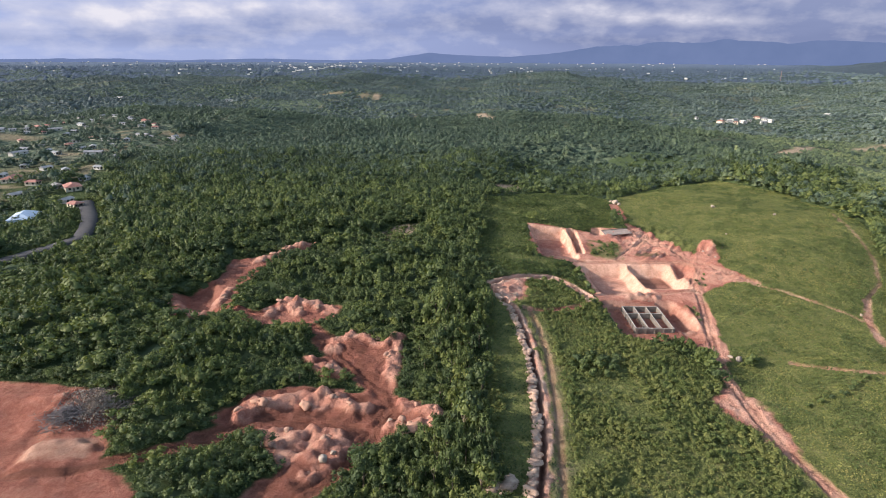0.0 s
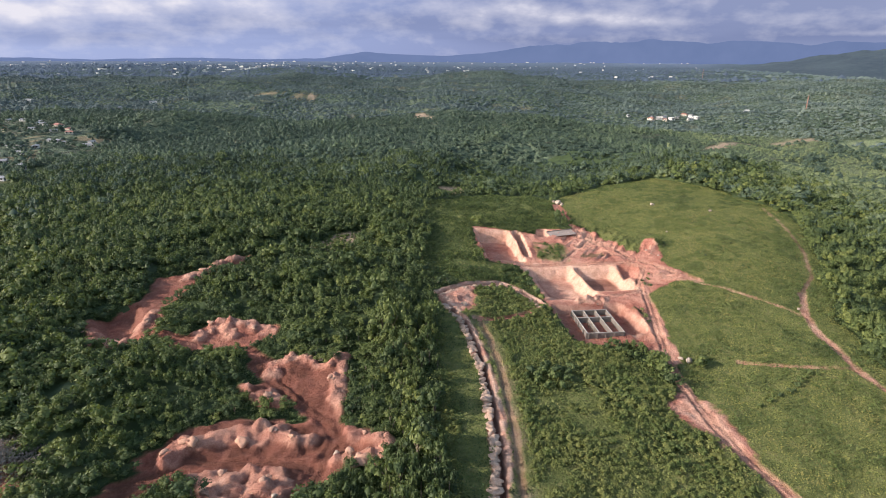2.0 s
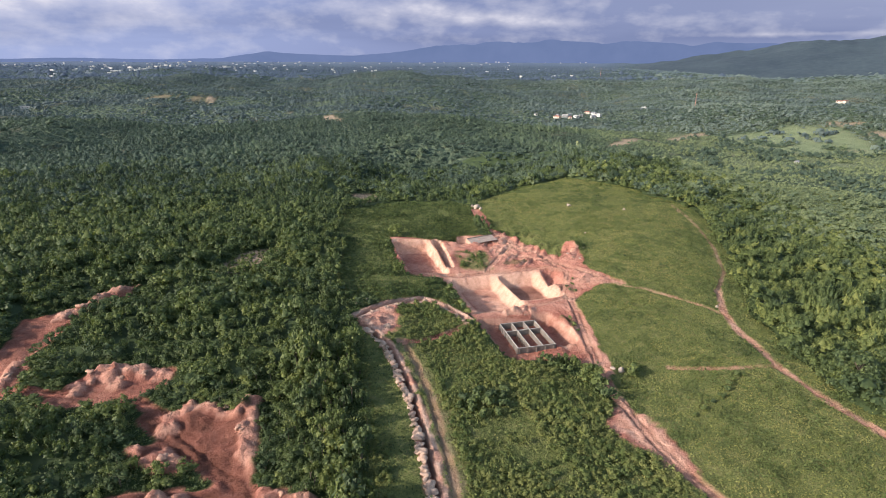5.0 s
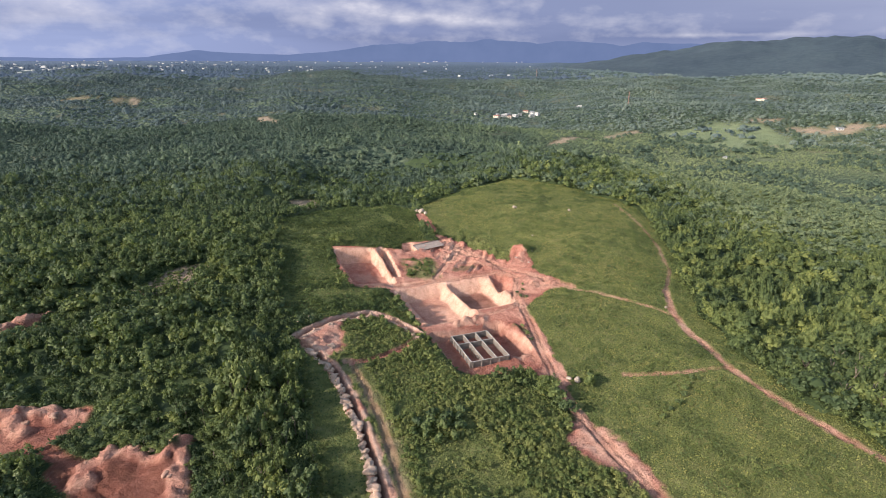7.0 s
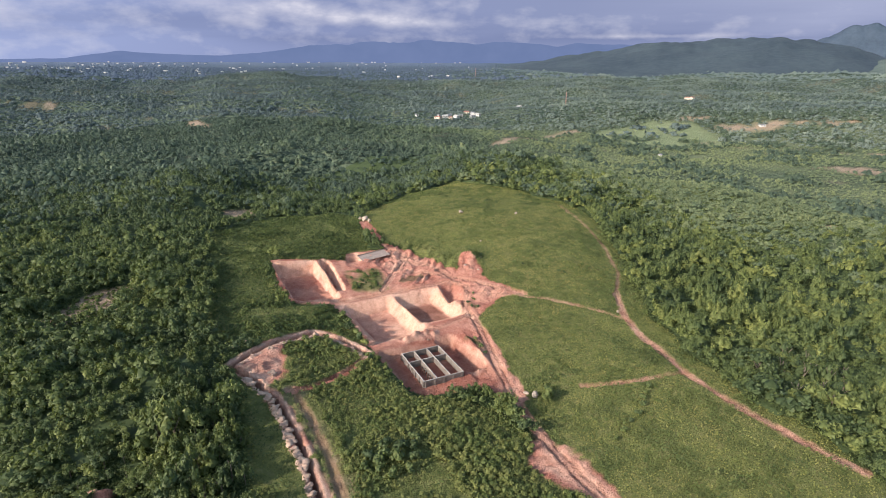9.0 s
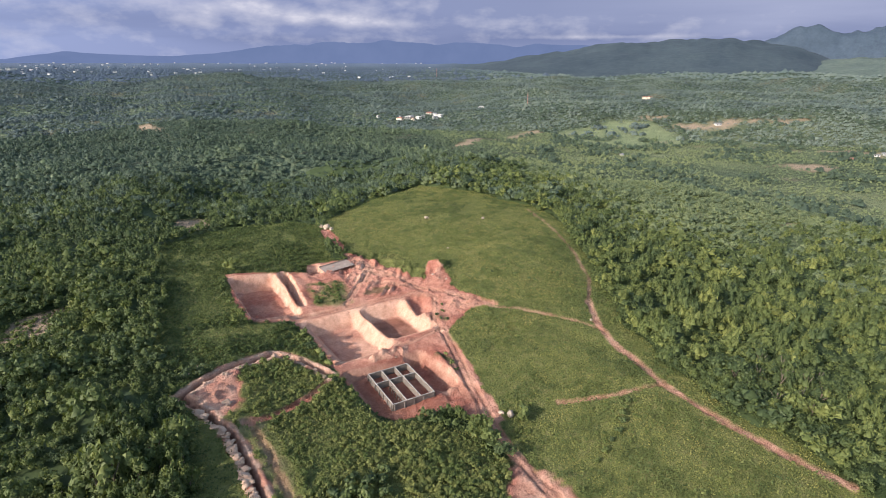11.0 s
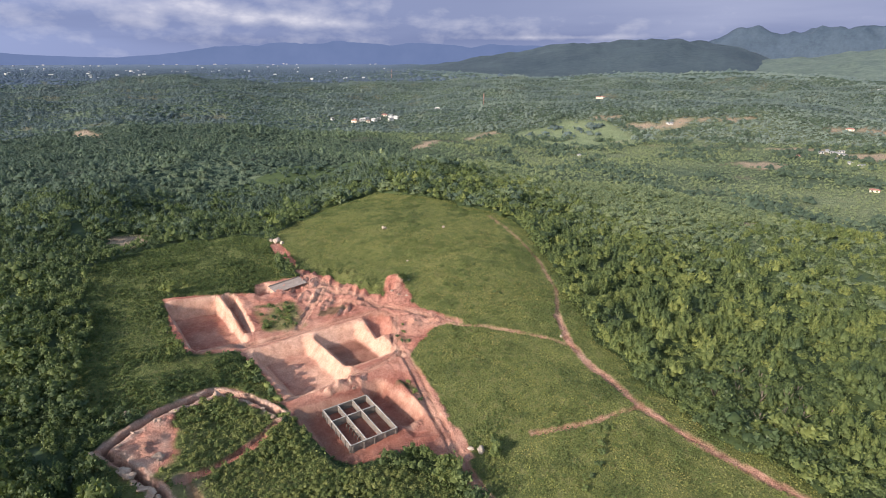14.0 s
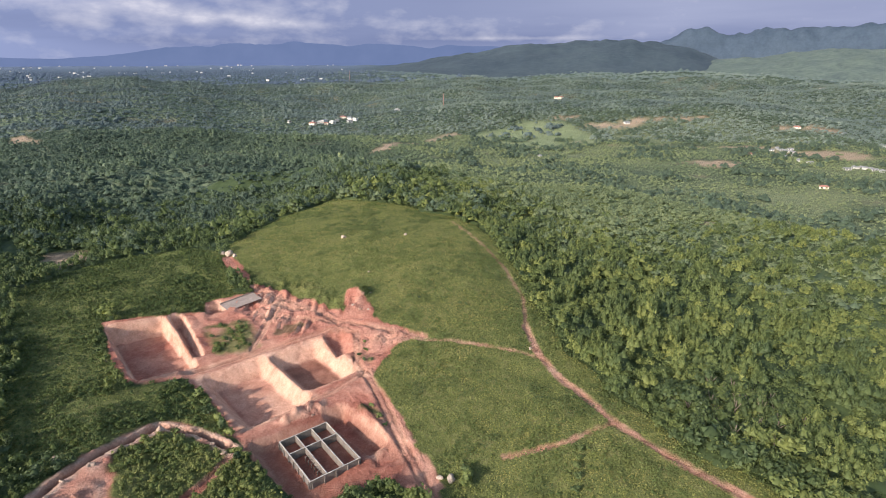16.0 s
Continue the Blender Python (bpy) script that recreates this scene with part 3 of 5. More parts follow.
    bumped(nt, links, bsdf, maths(nt, links, "ADD", crown_tops, maths(nt, links, "ADD", mid, maths(nt, links, "MULTIPLY", fine, .35))), 1.0, 1.6)
    return mat


gx = spread([-5200, (-400, 260, 30), (-130, 14, 1.2), (-62, 1.0, .8), (4, .66, .66), (14, .8, .8), (58, .6, .55), (112, .55, .6), (160, .8, .9), (230, 1.2, 2), (900, 9, 22), (5200, 30, 260)])
gy = spread([-1200, (60, 130, 3), (84, 1.2, 1.1), (135, .7, .7), (168, .9, .95), (212, .6, .6), (280, .65, .75), (345, 1.2, 3), (1100, 6, 22), (5200, 25, 220)])
LX, LY = np.meshgrid(gx, gy)
LZ = ground(LX, LY)
flat = lambda fn: np.where((LX > -260) & (LX < 300) & (LY > 40) & (LY < 420), fn, 0)
wave = lumps(LX, LY, 3.0, 14)
far_away = np.hypot(LX, LY)
dark_soil = 0 * LX
for line, half in PATHS:
    d, _ = line_gap(LX, LY, line)
    worn = .6 if line is HAUL_ROAD or line in SITE_RUTS else .3 if line in (FOOTPATH, CROSS_PATH, TRENCH_PATH, SPUR_PATH, RIDGE_TRACK[:5]) else .55 if line == RIDGE_TRACK[4:] else 1.0
    dark_soil = np.maximum(dark_soil, worn * np.exp(-((d - half * .55) / .45) ** 2) * (.4 + .6 * wave))
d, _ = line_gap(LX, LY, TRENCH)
# trench floor coloured darker along its whole length
dark_soil = np.maximum(dark_soil, np.exp(-(d / .7) ** 4))
dark_soil = np.maximum(dark_soil, .7 * np.clip(inside(LX, LY, CLEARING_NEAR) / 2.5, 0, 1) * np.clip(2.2 * lumps(LX, LY, 7, 13) - .3, 0, 1))
for ring, k in ((CLEARING_NEAR, .85), (CLEARING_FAR, .5), (CLEARING_MID, .45), (CLEARING_LEFT, .48)):
    dark_soil = np.maximum(dark_soil, k * np.clip(inside(LX, LY, ring) / 1.5, 0, 1) * (.7 + .5 * wave))
# dark track earth; along FOOT_TRACK it also stands for the bank's shadow
for line, half in ((WOOD_TRACK, 2.6), (FOOT_TRACK, 2.2), (CLEAR_TRACK, 2.4)):
    d, _ = line_gap(LX, LY, line)
    dark_soil = np.maximum(dark_soil, .95 * np.exp(-(d / half) ** 2))
dark_soil = np.maximum(dark_soil, .75 * np.clip(1 - box_gap(LX, LY, 90.3, 216.5, 9.5, 17, 2) / 1.5, 0, 1) * (.5 + .6 * wave))
dark_soil = np.maximum(dark_soil, .38 * np.clip(1.4 - box_gap(LX, LY, 73, 176, 24, 26) / 4, 0, 1) * (.6 + .6 * wave))
tipped = np.clip(loads(LX, LY) * 1.5 - .1, 0, 1)
dark_soil = dark_soil * (1 - .85 * tipped)
tilt = np.hypot(np.gradient(LZ, gx, axis=1), np.gradient(LZ, gy, axis=0))
fresh = np.clip(tilt * 1.6 - .45, 0, 1)
pale = fresh * np.clip(1.2 - box_gap(LX, LY, 72, 225, 54, 100) / 4, 0, 1) * np.clip((LY - 186) / 8, .35, 1)
rim = np.minimum(box_gap(LX, LY, 71, 214, 19, 30, 3), box_gap(LX, LY, 90.3, 216.5, 17, 24.5, 2))
pale = np.maximum(pale, np.clip(1.9 - rim / 1.6, 0, 1) * .95 * np.clip(LZ / 1.5, .5, 1))
pale = np.maximum(pale, .75 * np.clip(1.5 - box_gap(LX, LY, 72, 214, 12, 23, 3) / 1.0, 0, 1))
pale = np.maximum(pale, .28 * np.clip(1.5 - box_gap(LX, LY, 53, 253.5, 14, 34, 1) / 1.0, 0, 1))
for line in SITE_RUTS:
    d, _ = line_gap(LX, LY, line)
    pale = np.maximum(pale, .62 * np.exp(-(d / 1.5) ** 4))
pale = np.maximum(pale, .9 * np.clip(1 - box_gap(LX, LY, 84, 171.5, 3, 1.5, 30) / 2, 0, 1))
pale = np.maximum(pale, .7 * np.clip(1 - box_gap(LX, LY, 88.3, 181, .8, 16, 4) / 1.2, 0, 1))
pale = np.maximum(pale, np.clip(inside(LX, LY, SITE) / 3, 0, 1) * .30 * np.clip((LY - 185) / 12, .3, 1))
pale = np.maximum(pale, np.clip(1.2 - box_gap(LX, LY, -85, 101.6, 12, 4, 8) / 2, 0, 1) * .95)
for line, k in ((HAUL_ROAD, .5), (RIDGE_TRACK, .7), (FOOTPATH, .6), (CROSS_PATH, .7), (TRENCH_PATH, .6)):
    d, _ = line_gap(LX, LY, line)
    pale = np.maximum(pale, k * np.exp(-(d / 4.5) ** 2))
d, _ = line_gap(LX, LY, TRENCH)
pale = np.maximum(pale, .42 * tipped * (.5 + wave))
pale = np.clip(np.maximum(pale, np.exp(-(d / 2.2) ** 2) * .8) + .5 * (lumps(LX, LY, 8, 15) - .6), 0, 1)
d, _ = line_gap(LX, LY, TRENCH)
chalk = np.exp(-((d - 1.7) / .75) ** 2) * np.clip(1.7 * lumps(LX, LY, 2.2, 66) - .3, 0, .6)
pale = np.maximum(pale, .6 * np.clip(inside(LX, LY, SPLAY) / 2, 0, 1))
pale = np.maximum(pale, .55 * np.clip(inside(LX, LY, LOOP_YARD) / 2, 0, 1) * (.4 + wave))
dry = np.clip(lumps(LX, LY, 26, 16) * 5 - 4.2, 0, 1) * np.clip((far_away - 420) / 200, 0, 1)
d, _ = line_gap(LX, LY, TRENCH_PATH)
dry = np.maximum(dry, 1.1 * np.exp(-(d / 3.2) ** 2) * np.clip(1.6 * lumps(LX, LY, 3.5, 65) - .25, 0, 1))
dry = np.maximum(dry, .34 * np.clip(inside(LX, LY, VILLAGE) / 15, 0, 1) * np.clip(2.6 * lumps(LX, LY, 17, 67) - 1.1, 0, 1))
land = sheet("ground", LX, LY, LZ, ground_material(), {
    "soil": flat(bare(LX, LY)), "dark_soil": flat(dark_soil), "pale": pale, "chalk": flat(chalk), "turf": np.maximum(open_land(LX, LY), np.clip(1.5 - box_gap(LX, LY, 76.5, 247, 12, 19, -10) / 2, 0, 1)), "dry": np.maximum(worn_patches(LX, LY) * np.where(LX < -150, .55, 1), dry * .6) * (far_away < 2200),
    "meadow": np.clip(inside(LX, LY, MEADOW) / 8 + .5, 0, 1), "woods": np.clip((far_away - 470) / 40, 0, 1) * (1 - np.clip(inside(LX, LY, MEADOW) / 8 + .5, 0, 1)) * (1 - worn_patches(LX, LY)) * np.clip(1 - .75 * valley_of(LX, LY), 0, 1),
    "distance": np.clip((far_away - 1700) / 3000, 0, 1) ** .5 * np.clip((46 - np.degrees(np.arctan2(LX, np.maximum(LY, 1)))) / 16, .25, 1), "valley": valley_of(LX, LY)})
tagged(land, "rolling land with red bare earth, grass and forest floor", "ground", kind="structure")


def ribbon(name, line, half, lift, material, label):
    """A strip laid along a line over the land."""
    pts = []
    for (ax, ay), (bx, by) in zip(line, line[1:]):
        n = max(1, int(math.hypot(bx - ax, by - ay) / 1.5))
        pts += [(ax + (bx - ax) * k / n, ay + (by - ay) * k / n) for k in range(n)]
    pts = np.array(pts + [line[-1]], float)
    for _ in range(4):
        pts[1:-1] = (pts[:-2] + 2 * pts[1:-1] + pts[2:]) / 4
    way = np.gradient(pts, axis=0)
    way /= np.linalg.norm(way, axis=1, keepdims=True)
    side = np.stack([-way[:, 1], way[:, 0]], -1)
    z = rolling(pts[:, 0], pts[:, 1])
    over = np.array([-half - .4, -half, half, half + .4])
    x, y = pts[:, :1] + side[:, :1] * over, pts[:, 1:] + side[:, 1:] * over
    ob = sheet(name, x, y, z[:, None] + lift - np.array([.8, 0, 0, .8]), material)
    return tagged(ob, label, "road", kind="structure")


ribbon("road", ROAD, 3.4, .9, asphalt, "grey asphalt lane through the woods by the village")


# ---- building meshes ----
def mesh_of(name, verts, faces, material, tint=None, smooth=False):
    """One mesh from arrays of places and of triangles or quads."""
    mesh = bpy.data.meshes.new(name)
    faces = np.asarray(faces, np.int32)
    mesh.vertices.add(len(verts))
    mesh.vertices.foreach_set("co", np.asarray(verts, np.float32).ravel())
    mesh.loops.add(faces.size)
    mesh.loops.foreach_set("vertex_index", faces.ravel())
    mesh.polygons.add(len(faces))
    mesh.polygons.foreach_set("loop_start", np.arange(0, faces.size, faces.shape[1], dtype=np.int32))
    if smooth:
        mesh.polygons.foreach_set("use_smooth", np.ones(len(faces), bool))
    if tint is not None:
        mesh.attributes.new("tint", "FLOAT", "POINT").data.foreach_set("value", np.asarray(tint, np.float32))
    mesh.update(calc_edges=True)
    mesh.materials.append(material)
    return mesh


def part(name, bm, material, parent, label=""):
    """Links a bmesh as one mesh object under a thing or a part."""
    mesh = bpy.data.meshes.new(name)
    bm.to_mesh(mesh)
    bm.free()
    mesh.materials.append(material)
    ob = new(name, mesh)
    ob.parent = parent
    return tagged(ob, label)


def box(bm, x0, x1, y0, y1, z0, z1, bevel=0.0):
    made = bmesh.ops.create_cube(bm, size=1, matrix=Matrix.Translation(((x0 + x1) / 2, (y0 + y1) / 2, (z0 + z1) / 2)) @ Matrix.Diagonal((x1 - x0, y1 - y0, z1 - z0, 1)))
    if bevel:
        bmesh.ops.bevel(bm, geom=list({e for v in made["verts"] for e in v.link_edges}), offset=bevel, segments=1, affect="EDGES")
    return made["verts"]


def ball(level):
    bm = bmesh.new()
    bmesh.ops.create_icosphere(bm, subdivisions=level, radius=1)
    v = np.array([p.co[:] for p in bm.verts])
    f = np.array([[p.index for p in q.verts] for q in bm.faces])
    bm.free()
    return v, f


BALL1, BALL2, BALL3 = ball(1), ball(2), ball(3)


def crown_shape(rng, blobs, leaves, leaf_size, width=1.0, height=1.0, core=.86, small=1.0, three=False):
    """A crown of radius about 1, from z 0 up: lumpy cores and leaf sprays standing off them. All triangles."""
    centres, radii = [], []
    if blobs == 1:
        centres, radii, blobs = [(0, 0, .62)], [.9], 1
    for k in range(blobs if blobs > 1 else 0):
        a, r = rng.uniform(0, 2 * np.pi), np.sqrt(rng.uniform(0, 1)) * (.62 + .2 * (small < 1))
        centres.append((r * np.cos(a) * width, r * np.sin(a) * width, rng.uniform(.45, 1.15) * height - r * .35))
        radii.append(rng.uniform(.34, .55) * small)
    verts, quads, base = [], [], 0
    for c, r in zip(centres, radii):
        if three:
            a = rng.uniform(0, 6.28) + np.arange(4) * np.pi / 2
            v = np.vstack([np.stack([np.cos(a), np.sin(a), 0 * a - .25], -1), [[0, 0, .9]]]) * (r * core) * rng.uniform(.85, 1.2, (5, 1)) + c
            verts.append(v)
            quads.append(np.array([(0, 1, 4), (1, 2, 4), (2, 3, 4), (3, 0, 4)]) + base)
            base += 5
            continue
        v = BALL1[0] * (r * core) * rng.uniform(.75, 1.15, (len(BALL1[0]), 1)) * np.array([1, 1, .8]) + c
        verts.append(v)
        quads.append(BALL1[1][BALL1[0][BALL1[1]].mean(1)[:, 2] > -.45] + base)
        base += len(v)
    which = rng.randint(0, blobs, leaves)
    n = rng.normal(size=(leaves, 3))
    n[:, 2] = np.abs(n[:, 2]) * 1.1 - .25
    n /= np.linalg.norm(n, axis=1, keepdims=True)
    at = np.array(centres)[which] + n * np.array(radii)[which, None] * rng.uniform(.7, 1.22, (leaves, 1))
    facing = n + rng.normal(size=(leaves, 3)) * .5
    facing /= np.linalg.norm(facing, axis=1, keepdims=True)
    u = np.cross(facing, rng.normal(size=(leaves, 3)))
    u /= np.linalg.norm(u, axis=1, keepdims=True)
    w = np.cross(facing, u)
    s = rng.uniform(.6, 1.25, (leaves, 1)) * leaf_size
    if three:
        verts.append(np.stack([at - u * s, at + u * s, at + w * s * 1.25 - facing * s * .3], 1).reshape(-1, 3))
        quads.append(np.arange(leaves * 3).reshape(-1, 3) + base)
        return np.concatenate(verts), np.concatenate(quads)
    corners = np.stack([at - u * s, at + w * s * .7 - facing * s * .2, at + u * s, at - w * s * .7 - facing * s * .2], 1).reshape(-1, 3)
    verts.append(corners)
    four = np.arange(leaves * 4).reshape(-1, 4) + base
    quads += [four[:, :3], four[:, [0, 2, 3]]]
    return np.concatenate(verts), np.concatenate(quads)


def trunk_shape(rng, sides=4):
    """A tapered trunk of height 1 with two limbs, radius for a crown of radius 1."""
    verts, quads = [], []
    for (x0, y0, z0, r0), (x1, y1, z1, r1) in (((0, 0, -.3, .09), (.05, .03, 1.0, .04)), ((.02, 0, .5, .05), (.35, .2, 1.0, .02)), ((.02, 0, .55, .05), (-.3, -.25, 1.05, .02))):
        b = len(verts)
        for k in range(sides):
            c, s = math.cos(2 * math.pi * k / sides), math.sin(2 * math.pi * k / sides)
            verts += [(x0 + r0 * c, y0 + r0 * s, z0), (x1 + r1 * c, y1 + r1 * s, z1)]
        quads += [(b + 2 * k, b + 2 * ((k + 1) % sides), b + 2 * ((k + 1) % sides) + 1, b + 2 * k + 1) for k in range(sides)]
    return np.array(verts, float), np.array(quads)


def woven(name, shapes, x, y, z, radius, tall, material, label, category, rng, lift=0.0, tints=None):
    """Many plants joined into one object: shapes of radius 1 set at x, y, z."""
    pick = rng.randint(0, len(shapes), len(x))
    turn = rng.uniform(0, 2 * np.pi, len(x))
    tints = rng.beta(2.2, 2.6, len(x)) if tints is None else tints
    verts, quads, tint, base = [], [], [], 0
    for k, (v, q) in enumerate(shapes):
        who = np.nonzero(pick == k)[0]
        if not len(who):
            continue
        c, s = np.cos(turn[who])[:, None], np.sin(turn[who])[:, None]
        px = (v[:, 0] * c - v[:, 1] * s) * radius[who, None] + x[who, None]
        py = (v[:, 0] * s + v[:, 1] * c) * radius[who, None] + y[who, None]
        pz = (v[:, 2] + lift) * tall[who, None] + z[who, None]
        verts.append(np.stack([px, py, pz], -1).reshape(-1, 3))
        quads.append((q[None] + (np.arange(len(who)) * len(v))[:, None, None] + base).reshape(-1, q.shape[1]))
        tint.append(np.repeat(tints[who], len(v)))
        base += len(who) * len(v)
    mesh = mesh_of(name, np.concatenate(verts), np.concatenate(quads), material, np.concatenate(tint), True)
    return tagged(new(name, mesh), label, category, kind="stuff")


def scattered(rng, x0, x1, y0, y1, step, jitter=.45):
    """Places on a shaken grid."""
    x, y = np.meshgrid(np.arange(x0, x1, float(step)), np.arange(y0, y1, float(step)))
    x[1::2] += step / 2
    return (x + rng.uniform(-jitter, jitter, x.shape) * step).ravel(), (y + rng.uniform(-jitter, jitter, y.shape) * step).ravel()


def in_view(x, y, margin=0.0):
    """Inside the stretch of country that the flight looks over."""
    bearing = np.degrees(np.arctan2(x, y))
    from_end = np.degrees(np.arctan2(x - 24, y - 73))
    return ((bearing > -42 - margin) & (bearing < 41)) | ((from_end > 0) & (from_end < 81 + margin) & (y > 60))


# ---- forest ----
rng = np.random.RandomState(11)


def treeless(x, y):
    """Where no tree stands: bare soil, grassland, road, meadow, village yards."""
    d, _ = line_gap(x, y, ROAD)
    return (worn_patches(x, y) > .4) | (bare(x, y) > .25) | (open_land(x, y) > .45) | (d < 8) | (inside(x, y, MEADOW) > 0) | (inside(x, y, SITE) > -1.5)


tx, ty = scattered(rng, -260, 430, 62, 500, 3.3, .5)
keep = in_view(tx, ty, 3) & ~treeless(tx, ty) & (rng.rand(len(tx)) < .93)
keep &= (inside(tx, ty, VILLAGE) < 0) | (lumps(tx, ty, 14, 68) + .25 * rng.rand(len(tx)) > .64)
tx, ty = tx[keep], ty[keep]
tz = ground(tx, ty)
stout = rng.uniform(1.3, 2.5, len(tx)) * (.75 + .6 * lumps(tx, ty, 30, 33)) * (1 + .7 * (rng.rand(len(tx)) < .12)) * (1 + .35 * np.clip((tx - 130) / 40, 0, 1))
high = 1.4 + stout * rng.uniform(.8, 1.7, len(tx)) + 1.8 * lumps(tx, ty, 25, 34)
tint_of = np.clip(rng.beta(2.2, 2.4, len(tx)) + .18 * (rng.rand(len(tx)) < .03), 0, 1)
# lower growth round the clearings
rim = np.max([inside(tx, ty, ring) for ring in CLEARINGS], 0)
low_edge = .5 + .5 * np.clip(-rim / 11, 0, 1)
stout, high = stout * (.6 + .4 * low_edge), high * low_edge
# tall, uneven wood on the slope beside the ridge track
slope = np.clip((tx - 140) / 25, 0, 1) * np.clip((255 - ty) / 70, 0, 1)
mound = lumps(tx, ty, 17, 38)
big = rng.rand(len(tx)) < .20
stout = np.where(big, stout * (1 - slope) + slope * rng.uniform(2.5, 4.3, len(tx)), stout * (1 - .15 * slope))
high = np.where(big, high * (1 - slope) + slope * (rng.uniform(4.0, 9.0, len(tx)) + 4.5 * mound), high * (1 - .3 * slope))
# the wood beside the trench stands tall
beside = (tx > -2) & (tx < 15) & (ty > 92) & (ty < 192)
high, stout = high * np.where(beside, 1.5, 1), stout * np.where(beside, 1.12, 1)
# a lighter, lower scrub wood covers the sunny hill towards the valley
east = np.clip((tx - 125) / 30, 0, 1) * (ty < 380)
tint_of = np.clip(tint_of + east * rng.uniform(-.15, .48, len(tx)) - .05 * (tx < 30) * (ty > 180), 0, 1.2)
behind = np.clip((ty - 290) / 120, 0, 1) * np.clip((330 - tx) / 100, 0, 1)
tint_of = np.clip(tint_of - .20 * behind + .5 * behind * (lumps(tx, ty, 38, 39) - .5), 0, 1.2)
sunny = np.clip((tx - 240) / 60, 0, 1) * np.clip((460 - ty) / 80, 0, 1) * np.clip(.2 + 1.3 * lumps(tx, ty, 45, 37), 0, 1)
tint_of = np.clip(tint_of + .28 * sunny - .1 * (sunny > .2) * (rng.rand(len(tx)) < .3), 0, 1.25)
tint_of = tint_of + sunny * .6 * (.66 - tint_of)
stout, high = stout * (1 - .35 * sunny), high * (1 - .45 * sunny)
# the trees beside the trench, the clearings and the ridge track stand as single trees
lone = np.argsort(np.hypot(tx - 0, ty - 125))[:220]
lone = np.r_[lone, np.argsort(np.hypot(tx - 165, ty - 120))[:80]]
single = np.zeros(len(tx), bool)
single[lone] = True

# the closed canopy, as the height of the crowns over the land
CX0, CY0, CSTEP = -264.0, 58.0, 2.0
cw, ch = int(696 / CSTEP), int(446 / CSTEP)
KX, KY = np.meshgrid(CX0 + CSTEP * np.arange(cw), CY0 + CSTEP * np.arange(ch))
base_land = ground(KX, KY)
canopy, owner = np.full(KX.shape, -3.0), np.full(KX.shape, -1)
for i in np.nonzero(~single)[0]:
    r = stout[i] * 1.18
    a0, a1 = int((tx[i] - r - CX0) / CSTEP), int((tx[i] + r - CX0) / CSTEP) + 2
    b0, b1 = int((ty[i] - r - CY0) / CSTEP), int((ty[i] + r - CY0) / CSTEP) + 2
    a0, b0 = max(a0, 0), max(b0, 0)
    d = np.hypot(KX[b0:b1, a0:a1] - tx[i], KY[b0:b1, a0:a1] - ty[i]) / r
    dome = np.where(d < 1, high[i] * (.55 + .45 * np.sqrt(np.maximum(1 - d * d, 0))), -3)
    spot = canopy[b0:b1, a0:a1]
    owner[b0:b1, a0:a1] = np.where(dome > spot, i, owner[b0:b1, a0:a1])
    canopy[b0:b1, a0:a1] = np.maximum(spot, dome)
canopy += np.where(canopy > 0, 1.5 * (lumps(KX, KY, 2.6, 35) - .5), 0)
understory = np.where(treeless(KX, KY) | (inside(KX, KY, VILLAGE) > 0), -3.0, .9 + .8 * lumps(KX, KY, 4, 36))
cover = np.maximum(canopy, understory)
# crowns grow lower towards the forest's edge
open_at = cover < -2
for k, share in enumerate((-.4, .5, .75, .9)):
    rim = open_at.copy()
    rim[1:] |= open_at[:-1]
    rim[:-1] |= open_at[1:]
    rim[:, 1:] |= open_at[:, :-1]
    rim[:, :-1] |= open_at[:, 1:]
    cover = np.where(rim & ~open_at & (cover > 0), cover * share, cover)
    open_at = rim
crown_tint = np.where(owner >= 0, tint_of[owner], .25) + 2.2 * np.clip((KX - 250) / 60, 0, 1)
used = (cover > -2) & in_view(KX, KY, 3) & (np.hypot(KX, KY) < 530)
grown = used.copy()
grown[1:] |= used[:-1]
grown[:-1] |= used[1:]
grown[:, 1:] |= used[:, :-1]
grown[:, :-1] |= used[:, 1:]
idx = np.arange(KX.size).reshape(KX.shape)
full = grown[:-1, :-1] & grown[:-1, 1:] & grown[1:, 1:] & grown[1:, :-1]
quads = np.stack([idx[:-1, :-1], idx[:-1, 1:], idx[1:, 1:], idx[1:, :-1]], -1)[full]
kept, quads = np.unique(quads, return_inverse=True)
shake = rng.uniform(-.35, .35, (2, KX.size)) * CSTEP
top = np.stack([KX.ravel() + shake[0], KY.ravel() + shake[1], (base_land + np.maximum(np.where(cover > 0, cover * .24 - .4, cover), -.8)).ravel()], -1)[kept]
# tint cut low so the gaps between crowns look shaded
tagged(new("forest_undergrowth", mesh_of("forest_undergrowth", top, quads.reshape(-1, 4), leaf, np.where((KX > 250) & (KY > 230), crown_tint * .25, crown_tint * .08).ravel()[kept])), "green undergrowth of broad-leaved forest, tinted dark for shade between crowns", "forest", kind="stuff")


